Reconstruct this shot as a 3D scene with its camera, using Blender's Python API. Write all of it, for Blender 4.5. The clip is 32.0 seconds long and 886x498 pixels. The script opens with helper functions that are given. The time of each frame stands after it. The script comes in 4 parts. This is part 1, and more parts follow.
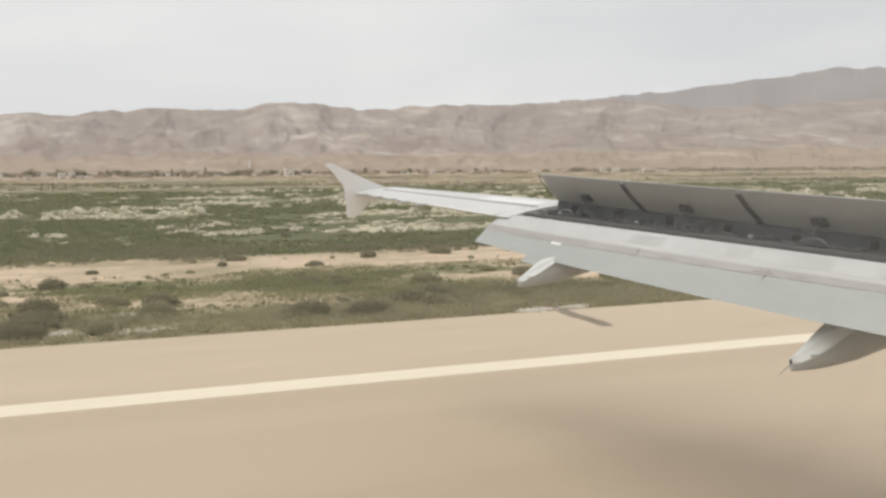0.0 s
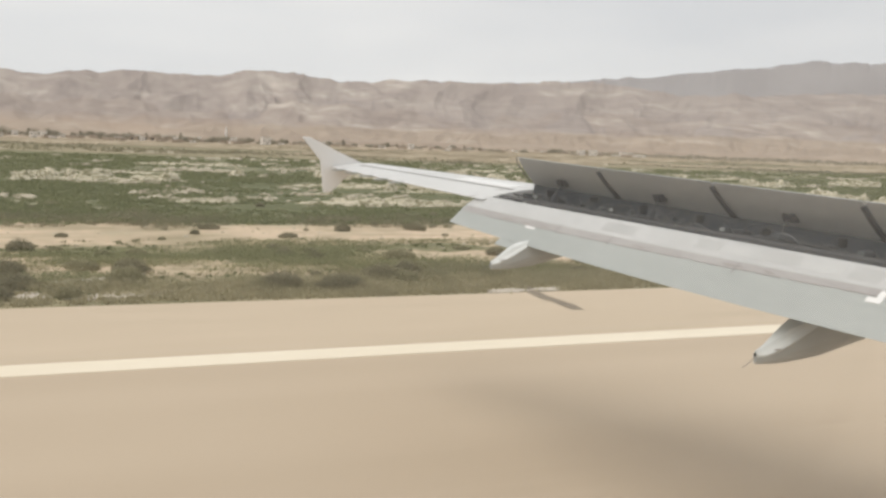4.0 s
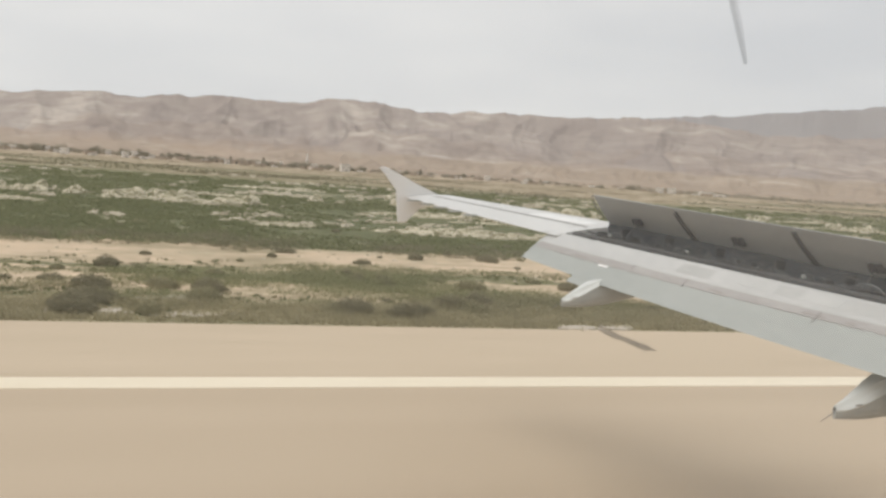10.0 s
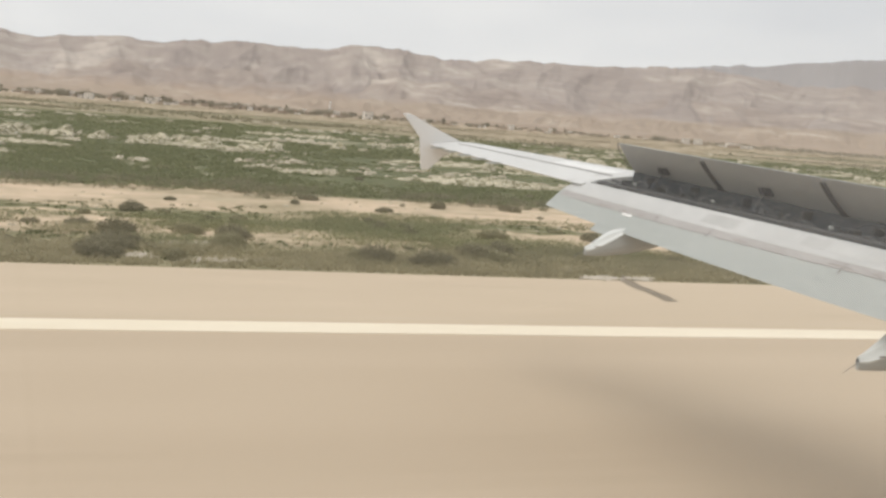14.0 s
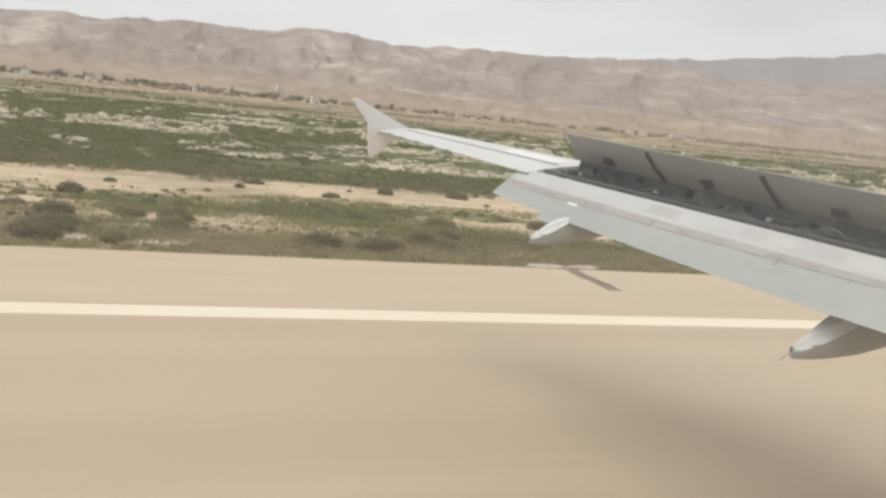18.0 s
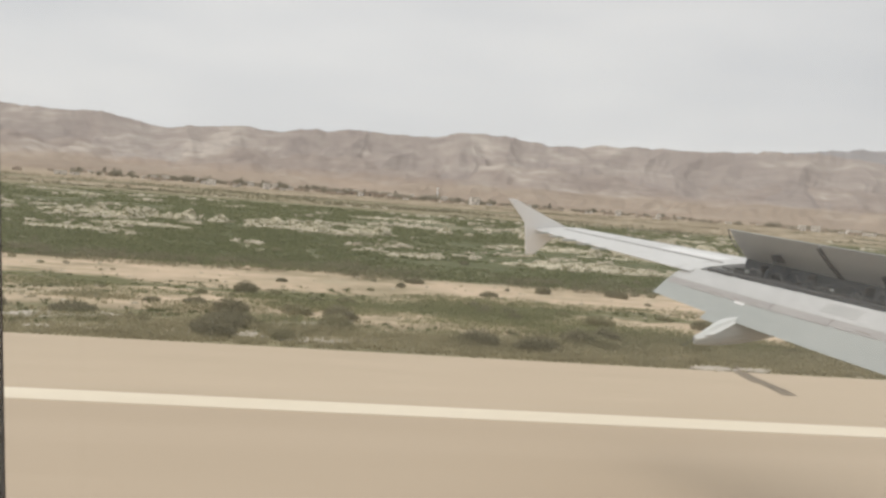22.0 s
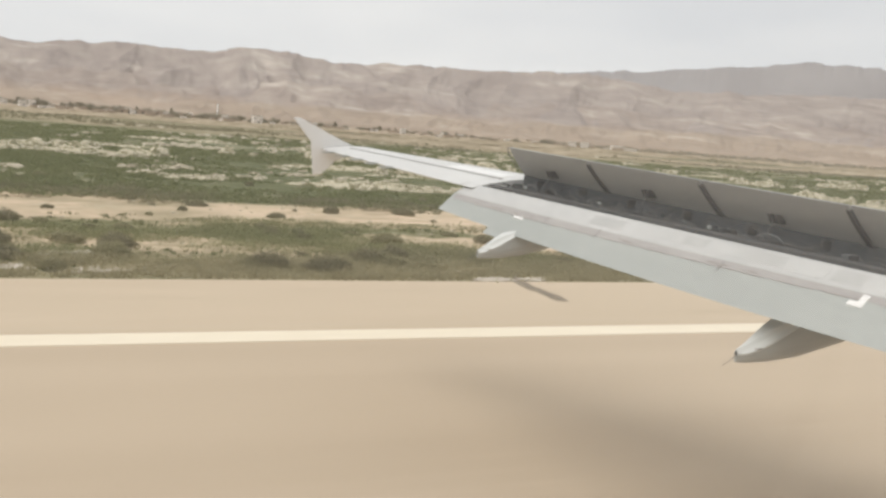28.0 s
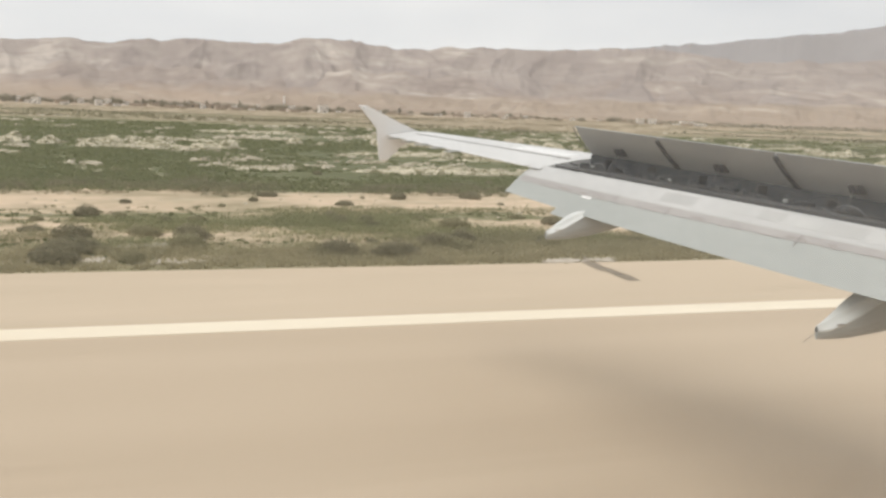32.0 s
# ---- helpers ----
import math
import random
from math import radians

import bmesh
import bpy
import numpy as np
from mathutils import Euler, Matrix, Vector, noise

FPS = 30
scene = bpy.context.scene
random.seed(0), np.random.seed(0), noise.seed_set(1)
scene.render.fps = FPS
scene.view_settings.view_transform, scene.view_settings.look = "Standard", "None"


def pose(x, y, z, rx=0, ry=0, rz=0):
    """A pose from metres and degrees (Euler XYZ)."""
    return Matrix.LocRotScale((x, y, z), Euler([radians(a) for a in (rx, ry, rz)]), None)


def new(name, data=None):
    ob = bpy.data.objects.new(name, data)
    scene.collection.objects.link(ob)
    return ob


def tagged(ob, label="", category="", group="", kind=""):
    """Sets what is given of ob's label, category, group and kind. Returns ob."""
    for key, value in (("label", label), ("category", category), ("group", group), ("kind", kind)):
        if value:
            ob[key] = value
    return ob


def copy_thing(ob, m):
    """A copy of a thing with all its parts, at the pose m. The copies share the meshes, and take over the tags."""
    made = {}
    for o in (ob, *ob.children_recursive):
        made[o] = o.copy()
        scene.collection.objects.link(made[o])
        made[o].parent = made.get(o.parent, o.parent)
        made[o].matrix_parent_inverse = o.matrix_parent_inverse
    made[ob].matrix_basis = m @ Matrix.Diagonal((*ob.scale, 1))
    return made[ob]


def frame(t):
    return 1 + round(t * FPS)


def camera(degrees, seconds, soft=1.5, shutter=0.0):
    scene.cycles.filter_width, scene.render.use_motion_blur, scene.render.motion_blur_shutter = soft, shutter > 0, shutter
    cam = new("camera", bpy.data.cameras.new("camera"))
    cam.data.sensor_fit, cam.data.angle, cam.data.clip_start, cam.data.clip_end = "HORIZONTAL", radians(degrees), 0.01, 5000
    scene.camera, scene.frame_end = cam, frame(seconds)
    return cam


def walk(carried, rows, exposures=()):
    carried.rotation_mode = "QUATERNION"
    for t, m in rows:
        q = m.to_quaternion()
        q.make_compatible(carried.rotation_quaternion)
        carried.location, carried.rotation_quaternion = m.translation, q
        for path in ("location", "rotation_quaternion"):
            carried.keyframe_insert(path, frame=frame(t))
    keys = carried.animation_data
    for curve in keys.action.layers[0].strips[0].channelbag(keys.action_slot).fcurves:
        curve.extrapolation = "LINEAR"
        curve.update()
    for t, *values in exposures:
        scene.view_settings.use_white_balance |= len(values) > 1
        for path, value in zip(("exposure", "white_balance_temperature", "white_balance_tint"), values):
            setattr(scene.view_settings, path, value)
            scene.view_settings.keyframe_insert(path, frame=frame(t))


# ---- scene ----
# seconds, place in metres, tilt, lean and heading in degrees
ROWS = [
    (0.0, -0.0067, 0.0023, 4.5564, -5.393, 0.515, -19.330),
    (0.5, -0.0023, 0.0009, 4.5831, -6.778, 2.251, -21.000),
    (1.0, -0.0005, -0.0032, 4.5832, -5.599, -0.049, -20.654),
    (1.5, -0.0003, 0.0021, 4.5945, -5.597, 0.144, -21.110),
    (2.0, -0.0004, 0.0009, 4.5960, -5.481, -1.108, -21.829),
    (2.5, 0.0000, 0.0013, 4.5980, -6.275, -0.897, -21.224),
    (4.5, -0.0008, 0.0088, 4.6007, -6.911, -2.291, -20.868),
    (5.0, -0.0029, 0.0129, 4.6009, -6.714, -2.234, -21.546),
    (5.5, -0.0039, 0.0055, 4.5958, -6.393, -1.655, -23.286),
    (6.0, -0.0046, 0.0040, 4.5796, -5.653, -1.408, -23.605),
    (6.5, -0.0027, 0.0041, 4.5956, -7.178, -0.689, -21.759),
    (7.0, -0.0008, 0.0026, 4.5990, -8.810, -0.507, -18.703),
    (7.5, -0.0005, 0.0021, 4.5992, -8.168, -0.166, -19.199),
    (8.0, -0.0005, 0.0011, 4.5992, -6.295, -0.797, -19.583),
    (8.5, -0.0087, 0.0003, 4.6203, -2.930, -2.263, -19.567),
    (9.0, -0.0171, -0.0037, 4.6343, -1.586, -5.074, -19.188),
    (9.5, 0.0653, -0.0107, 4.6185, -3.735, -3.479, -17.294),
    (10.0, 0.0106, -0.0046, 4.6315, -5.120, -3.900, -15.673),
    (10.5, -0.0056, -0.0041, 4.6275, -5.119, -4.891, -13.553),
    (11.0, 0.0003, 0.0004, 4.5948, -5.814, -4.245, -9.861),
    (11.5, 0.0002, -0.0008, 4.6006, -7.147, -4.441, -10.333),
    (12.0, 0.0003, -0.0010, 4.6019, -7.573, -4.639, -12.610),
    (12.5, 0.0003, -0.0008, 4.6023, -8.262, -4.648, -12.661),
    (13.0, 0.0025, -0.0007, 4.6032, -9.084, -4.791, -14.386),
    (13.5, 0.0026, -0.0022, 4.6012, -8.777, -4.376, -14.055),
    (15.5, 0.0025, -0.0002, 4.5995, -8.391, -5.009, -15.666),
    (16.0, 0.0035, 0.0004, 4.6006, -8.676, -5.347, -16.881),
    (16.5, 0.0034, -0.0004, 4.6018, -9.136, -5.436, -17.282),
    (17.0, 0.0035, 0.0005, 4.6104, -9.073, -5.929, -17.322),
    (17.5, 0.0038, -0.0017, 4.6010, -9.207, -5.706, -17.858),
    (18.0, 0.0039, 0.0003, 4.5999, -9.229, -5.701, -17.556),
    (18.5, 0.0036, 0.0003, 4.5982, -8.773, -5.640, -17.873),
    (19.0, 0.0045, 0.0005, 4.5963, -7.708, -6.455, -14.735),
    (19.5, 0.0136, 0.0012, 4.5989, -6.179, -6.698, -11.521),
    (20.0, 0.0199, 0.0009, 4.5993, -4.615, -5.608, -9.025),
    (20.5, 0.0258, -0.0002, 4.5989, -3.193, -5.539, -8.425),
    (21.0, 0.0261, -0.0003, 4.5990, -3.317, -5.173, -8.102),
    (21.5, 0.0188, 0.0010, 4.5993, -3.265, -5.297, -7.403),
    (22.0, 0.0197, 0.0003, 4.5995, -3.502, -4.479, -6.994),
    (22.5, 0.0206, 0.0007, 4.6004, -4.185, -4.433, -7.078),
    (23.0, 0.0202, 0.0012, 4.6048, -4.356, -4.804, -9.112),
    (23.5, 0.0139, 0.0009, 4.6002, -4.816, -5.107, -10.745),
    (24.0, 0.0091, 0.0010, 4.5993, -4.889, -4.657, -11.887),
    (24.5, 0.0045, 0.0004, 4.5989, -4.351, -5.190, -12.810),
    (25.0, 0.0003, -0.0007, 4.5991, -4.422, -5.462, -15.449),
    (25.5, 0.0001, -0.0011, 4.5999, -6.249, -5.195, -18.341),
    (27.5, -0.0003, 0.0019, 4.6099, -7.928, -4.006, -17.813),
    (28.0, 0.0008, -0.0022, 4.6121, -7.848, -4.334, -21.325),
    (28.5, 0.0115, -0.0030, 4.6118, -7.966, -4.686, -24.109),
    (29.0, 0.0158, -0.0030, 4.6062, -8.448, -4.824, -23.870),
    (29.5, 0.0144, -0.0031, 4.6090, -9.079, -6.536, -24.536),
    (30.0, 0.0154, -0.0046, 4.6066, -10.209, -6.063, -24.916),
    (30.5, 0.0065, -0.0042, 4.6035, -10.254, -3.993, -21.579),
    (31.0, 0.0007, -0.0019, 4.6030, -9.687, -3.660, -19.868),
    (31.5, 0.0004, -0.0010, 4.6038, -9.435, -2.633, -18.695),
    (32.0, -0.0008, 0.0008, 4.6063, -9.186, -2.056, -17.043),
]
cam = camera(55.0, 32.0, soft=2.8)
walk(cam, [(t, pose(x, y, z, 90 + tilt, lean, yaw)) for t, x, y, z, tilt, lean, yaw in ROWS],
     exposures=((0.0, -0.03), (6.0, 0.0), (8.0, 0.0), (9.0, -0.13), (10.0, -0.1), (12.0, 0.0), (13.0, 0.01), (19.0, 0.02), (21.0, -0.1), (22.0, -0.15), (23.0, -0.14), (24.0, -0.08), (25.0, -0.1), (28.0, 0.04), (29.0, 0.06), (30.0, 0.16), (32.0, 0.08)))

# ---- light: overcast desert sky, a weak wide sun ----
SUN_EL, SUN_AZ = 55.0, 266.0
world = bpy.data.worlds.new("overcast_sky")
scene.world = world
world.use_nodes = True
wn, wl = world.node_tree.nodes, world.node_tree.links
wn.clear()
w_out, w_bg = wn.new("ShaderNodeOutputWorld"), wn.new("ShaderNodeBackground")
w_sky = wn.new("ShaderNodeTexSky")
w_sky.sky_type, w_sky.sun_disc = "NISHITA", False
w_sky.sun_elevation, w_sky.sun_rotation = radians(SUN_EL), radians(SUN_AZ)
w_sky.dust_density, w_sky.air_density = 4.0, 1.0
w_co, w_map, w_noise = wn.new("ShaderNodeTexCoord"), wn.new("ShaderNodeMapping"), wn.new("ShaderNodeTexNoise")
w_map.inputs["Scale"].default_value = (1.0, 1.0, 4.5)
w_noise.inputs["Scale"].default_value, w_noise.inputs["Detail"].default_value = 2.2, 4.0
w_ramp = wn.new("ShaderNodeValToRGB")
w_ramp.color_ramp.elements[0].position, w_ramp.color_ramp.elements[0].color = 0.3, (5.85, 5.95, 6.05, 1)
w_ramp.color_ramp.elements[1].position, w_ramp.color_ramp.elements[1].color = 0.7, (7.25, 7.2, 7.05, 1)
w_mix = wn.new("ShaderNodeMixRGB")
w_mix.inputs["Fac"].default_value = 0.93
wl.new(w_co.outputs["Generated"], w_map.inputs["Vector"])
wl.new(w_map.outputs["Vector"], w_noise.inputs["Vector"])
wl.new(w_noise.outputs["Fac"], w_ramp.inputs["Fac"])
wl.new(w_sky.outputs["Color"], w_mix.inputs["Color1"])
wl.new(w_ramp.outputs["Color"], w_mix.inputs["Color2"])
wl.new(w_mix.outputs["Color"], w_bg.inputs["Color"])
w_bg.inputs["Strength"].default_value = 0.125
wl.new(w_bg.outputs["Background"], w_out.inputs["Surface"])

sun_data = bpy.data.lights.new("sun", "SUN")
sun_data.energy, sun_data.angle, sun_data.color = 1.5, radians(46), (1.0, 0.95, 0.87)
sun = new("sun", sun_data)
sun.matrix_world = Matrix.Translation((0, 0, 60)) @ Euler((radians(90 - SUN_EL), 0, radians(180 - SUN_AZ))).to_matrix().to_4x4()


# ---- materials ----
def shader(name, rough=0.6, metal=0.0, spec=0.5):
    m = bpy.data.materials.new(name)
    m.use_nodes = True
    b = m.node_tree.nodes["Principled BSDF"]
    b.inputs["Roughness"].default_value, b.inputs["Metallic"].default_value = rough, metal
    b.inputs["Specular IOR Level"].default_value = spec
    return m, m.node_tree.nodes, m.node_tree.links, b


def noise_node(n, l, scale, stretch=(1, 1, 1), detail=5.0, rough=0.55, source="Object"):
    co, mp, no = n.new("ShaderNodeTexCoord"), n.new("ShaderNodeMapping"), n.new("ShaderNodeTexNoise")
    mp.inputs["Scale"].default_value = stretch
    no.inputs["Scale"].default_value, no.inputs["Detail"].default_value, no.inputs["Roughness"].default_value = scale, detail, rough
    l.new(co.outputs[source], mp.inputs["Vector"])
    l.new(mp.outputs["Vector"], no.inputs["Vector"])
    return no.outputs["Fac"]


def ramp(n, l, fac, stops):
    r = n.new("ShaderNodeValToRGB")
    e = r.color_ramp.elements
    while len(e) < len(stops):
        e.new(0.5)
    for el, (p, c) in zip(e, stops):
        el.position, el.color = p, (*c, 1)
    l.new(fac, r.inputs["Fac"])
    return r.outputs["Color"]


def mixed(n, l, fac, a, b, mode="MIX"):
    m = n.new("ShaderNodeMixRGB")
    m.blend_type = mode
    for sock, v in (("Fac", fac), ("Color1", a), ("Color2", b)):
        if isinstance(v, (int, float)):
            m.inputs[sock].default_value = v
        elif isinstance(v, tuple):
            m.inputs[sock].default_value = (*v, 1)
        else:
            l.new(v, m.inputs[sock])
    return m.outputs["Color"]


def bump(n, l, b, height, strength, distance):
    k = n.new("ShaderNodeBump")
    k.inputs["Strength"].default_value, k.inputs["Distance"].default_value = strength, distance
    l.new(height, k.inputs["Height"])
    l.new(k.outputs["Normal"], b.inputs["Normal"])


def two_scale(name, dark, light, scale, stretch=(1, 1, 1), rough=0.6, metal=0.0, fine=8.0, relief=0.0, spec=0.5, lo=0.3, hi=0.7):
    """Colour between dark and light by a broad and a fine noise, with a little relief."""
    m, n, l, b = shader(name, rough, metal, spec)
    big = noise_node(n, l, scale, stretch)
    small = noise_node(n, l, scale * fine, stretch, 3.0)
    f = mixed(n, l, 0.4, big, small)
    l.new(ramp(n, l, f, [(lo, dark), (hi, light)]), b.inputs["Base Color"])
    if relief:
        bump(n, l, b, small, 0.6, relief)
    return m


M_WING = two_scale("grey_white_paint", (0.58, 0.58, 0.57), (0.67, 0.67, 0.655), 1.4, (1, 0.5, 1), 0.42, fine=14)
M_FLAP = two_scale("flap_paint", (0.335, 0.358, 0.344), (0.418, 0.438, 0.422), 1.1, (1, 0.45, 1), 0.38, fine=12)
M_FLAPTOP = two_scale("flap_front_paint", (0.45, 0.455, 0.45), (0.59, 0.592, 0.582), 1.6, (1, 0.6, 1), 0.34, fine=7)
M_REPAIR = two_scale("repair_paint", (0.46, 0.466, 0.457), (0.565, 0.567, 0.557), 2.5, rough=0.4)
M_WORN = two_scale("worn_paint", (0.41, 0.412, 0.405), (0.50, 0.50, 0.49), 3.0, rough=0.45)
M_BAND = two_scale("scuffed_band", (0.325, 0.308, 0.298), (0.43, 0.415, 0.405), 2.2, (1, 0.4, 1), 0.55, fine=10)
M_SCUFF = two_scale("brown_scuff", (0.235, 0.212, 0.198), (0.35, 0.325, 0.308), 5.0, (1, 0.5, 1), 0.6)
M_FENCE = two_scale("white_paint", (0.74, 0.735, 0.725), (0.80, 0.795, 0.785), 2.0, rough=0.4)
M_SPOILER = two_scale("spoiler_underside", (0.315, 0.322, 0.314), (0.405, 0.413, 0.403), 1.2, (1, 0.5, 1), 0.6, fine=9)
# base colour taken near black to stand for shade inside the bay
M_DARK = two_scale("bay_shade_dark", (0.026, 0.031, 0.036), (0.085, 0.094, 0.101), 5.0, rough=0.7, fine=6)
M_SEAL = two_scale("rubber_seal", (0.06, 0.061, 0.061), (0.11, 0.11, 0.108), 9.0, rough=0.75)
M_METAL = two_scale("dull_steel", (0.05, 0.051, 0.051), (0.11, 0.11, 0.108), 9.0, rough=0.6, metal=0.3)
M_HOSE = two_scale("grey_hose", (0.07, 0.076, 0.080), (0.15, 0.157, 0.162), 12.0, rough=0.55)
M_JOINTLINE = two_scale("panel_gap", (0.17, 0.165, 0.16), (0.27, 0.26, 0.25), 6.0, rough=0.6)
M_MARK = two_scale("white_marking", (0.78, 0.78, 0.77), (0.85, 0.85, 0.84), 6.0, rough=0.5)
# paler copy of the fairing paint: light from above put into the colour
M_FAIRLIT = two_scale("fairing_lit_top", (0.58, 0.605, 0.59), (0.68, 0.70, 0.685), 2.4, (0.6, 1, 1), 0.45, fine=8)
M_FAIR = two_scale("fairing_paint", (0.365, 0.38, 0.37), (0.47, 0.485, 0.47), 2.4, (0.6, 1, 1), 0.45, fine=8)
M_CABIN = two_scale("cabin_plastic", (0.80, 0.78, 0.75), (0.87, 0.85, 0.82), 4.0, rough=0.65, fine=30)
M_BLACK = two_scale("brown_black_rubber", (0.125, 0.100, 0.085), (0.18, 0.148, 0.126), 20.0, rough=0.5)

m, n, l, b = shader("runway_surface", 0.9, 0, 0.25)
broad = noise_node(n, l, 0.05, (0.12, 1, 1), 4)
streak = noise_node(n, l, 0.5, (0.012, 1, 1), 3)
grain = noise_node(n, l, 7, (0.02, 1, 1), 3)
f = mixed(n, l, 0.22, mixed(n, l, 0.4, broad, streak), grain)
l.new(ramp(n, l, f, [(0.36, (0.465, 0.373, 0.272)), (0.64, (0.555, 0.455, 0.34))]), b.inputs["Base Color"])
bump(n, l, b, grain, 0.2, 0.004)
M_RUNWAY = m
M_SHOULDER = two_scale("shoulder_surface", (0.50, 0.41, 0.30), (0.60, 0.495, 0.372), 0.12, (0.15, 1, 1), 0.9, fine=9, spec=0.2)
M_LINE = two_scale("worn_white_line", (0.75, 0.66, 0.51), (0.85, 0.77, 0.62), 0.5, (0.2, 1, 1), 0.8, fine=14)
M_BANK = two_scale("pale_earth", (0.46, 0.405, 0.30), (0.60, 0.535, 0.41), 0.6, (0.4, 1, 1), 0.95, fine=9, spec=0.15)
M_PATCH = two_scale("asphalt_patch", (0.16, 0.135, 0.10), (0.32, 0.26, 0.19), 1.2, (1, 1, 1), 0.9, fine=10)
M_MUD = two_scale("dry_mud", (0.20, 0.17, 0.135), (0.32, 0.275, 0.22), 1.5, (1, 1, 1), 0.9, fine=10)
M_PAD = two_scale("pale_concrete", (0.44, 0.385, 0.315), (0.60, 0.545, 0.465), 1.5, (1, 1, 1), 0.9, fine=12)

# Desert ground: bands that run along the runway, broken up by noise.
SAND, SAND2 = (0.595, 0.472, 0.34), (0.385, 0.312, 0.215)
SCRUB, OLIVE, GREEN = (0.275, 0.242, 0.15), (0.165, 0.16, 0.08), (0.126, 0.136, 0.070)
m, n, l, b = shader("desert_ground", 0.95, 0, 0.15)
co, sep = n.new("ShaderNodeTexCoord"), n.new("ShaderNodeSeparateXYZ")
l.new(co.outputs["Object"], sep.inputs["Vector"])


def calc(op, a, c):
    k = n.new("ShaderNodeMath")
    k.operation = op
    for i, v in enumerate((a, c)):
        if isinstance(v, (int, float)):
            k.inputs[i].default_value = v
        else:
            l.new(v, k.inputs[i])
    return k.outputs[0]


dist = calc("MAXIMUM", sep.outputs["Y"], 20.5)
octave = calc("MULTIPLY", calc("LOGARITHM", calc("DIVIDE", dist, 20.0), 2.0), 1 / 6)
n_wide = noise_node(n, l, 0.014, (0.7, 1, 1), 8, 0.62)
n_mid = noise_node(n, l, 0.11, (0.45, 0.8, 1), 8, 0.66)
n_near = noise_node(n, l, 0.7, (0.28, 1, 1), 6, 0.66)
wob = calc("ADD", calc("MULTIPLY", calc("SUBTRACT", n_mid, 0.5), 0.13), calc("MULTIPLY", calc("SUBTRACT", n_near, 0.5), 0.03))
wob = calc("ADD", wob, calc("MULTIPLY", calc("SUBTRACT", n_wide, 0.5), 0.16))
bands = ramp(n, l, calc("ADD", octave, wob), [
    (0.04, SCRUB), (0.075, SCRUB), (0.080, OLIVE), (0.088, SAND2), (0.096, SAND), (0.118, SAND), (0.125, OLIVE), (0.138, OLIVE), (0.146, SAND), (0.198, SAND), (0.207, OLIVE), (0.235, GREEN),
    (0.475, GREEN), (0.515, OLIVE), (0.54, GREEN), (0.565, (0.23, 0.205, 0.12)), (0.60, (0.34, 0.283, 0.19)), (0.665, (0.28, 0.238, 0.15)), (0.70, (0.20, 0.182, 0.108)), (0.725, SAND2), (0.83, (0.42, 0.335, 0.245)), (0.95, (0.37, 0.295, 0.22))])
# olive and rusty growth among the green
var = ramp(n, l, noise_node(n, l, 0.06, (1, 0.6, 1), 9, 0.72), [(0.46, (0, 0, 0)), (0.60, (1, 1, 1))])
near_by = ramp(n, l, octave, [(0.60, (1, 1, 1)), (0.72, (0.12, 0.12, 0.12))])
var = mixed(n, l, 1.0, var, near_by, "MULTIPLY")
col = mixed(n, l, mixed(n, l, 0.5, (0, 0, 0), var), bands, (0.165, 0.158, 0.08))
low = mixed(n, l, 1.0, ramp(n, l, n_near, [(0.50, (0, 0, 0)), (0.62, (1, 1, 1))]), near_by, "MULTIPLY")
col = mixed(n, l, mixed(n, l, 0.4, (0, 0, 0), low), col, (0.14, 0.142, 0.07))
# bare pale ground and broken stone, in clusters
grit = noise_node(n, l, 0.26, (0.5, 0.42, 1), 10, 0.78)
pale = ramp(n, l, mixed(n, l, 0.30, grit, noise_node(n, l, 0.022, (0.6, 1.3, 1), 4, 0.6)), [(0.53, (0, 0, 0)), (0.57, (1, 1, 1))])
reach = ramp(n, l, octave, [(0.08, (0.25, 0.25, 0.25)), (0.2, (0.5, 0.5, 0.5)), (0.55, (0.6, 0.6, 0.6)), (0.8, (0.45, 0.45, 0.45))])
col = mixed(n, l, mixed(n, l, 1.0, pale, reach, "MULTIPLY"), col, (0.45, 0.405, 0.295))
shade = ramp(n, l, noise_node(n, l, 0.9, (0.6, 1, 1), 8, 0.75), [(0.3, (0.78, 0.78, 0.78)), (0.7, (1.24, 1.24, 1.24))])
l.new(mixed(n, l, 1.0, col, shade, "MULTIPLY"), b.inputs["Base Color"])
bump(n, l, b, n_near, 0.5, 0.2)
M_GROUND = m

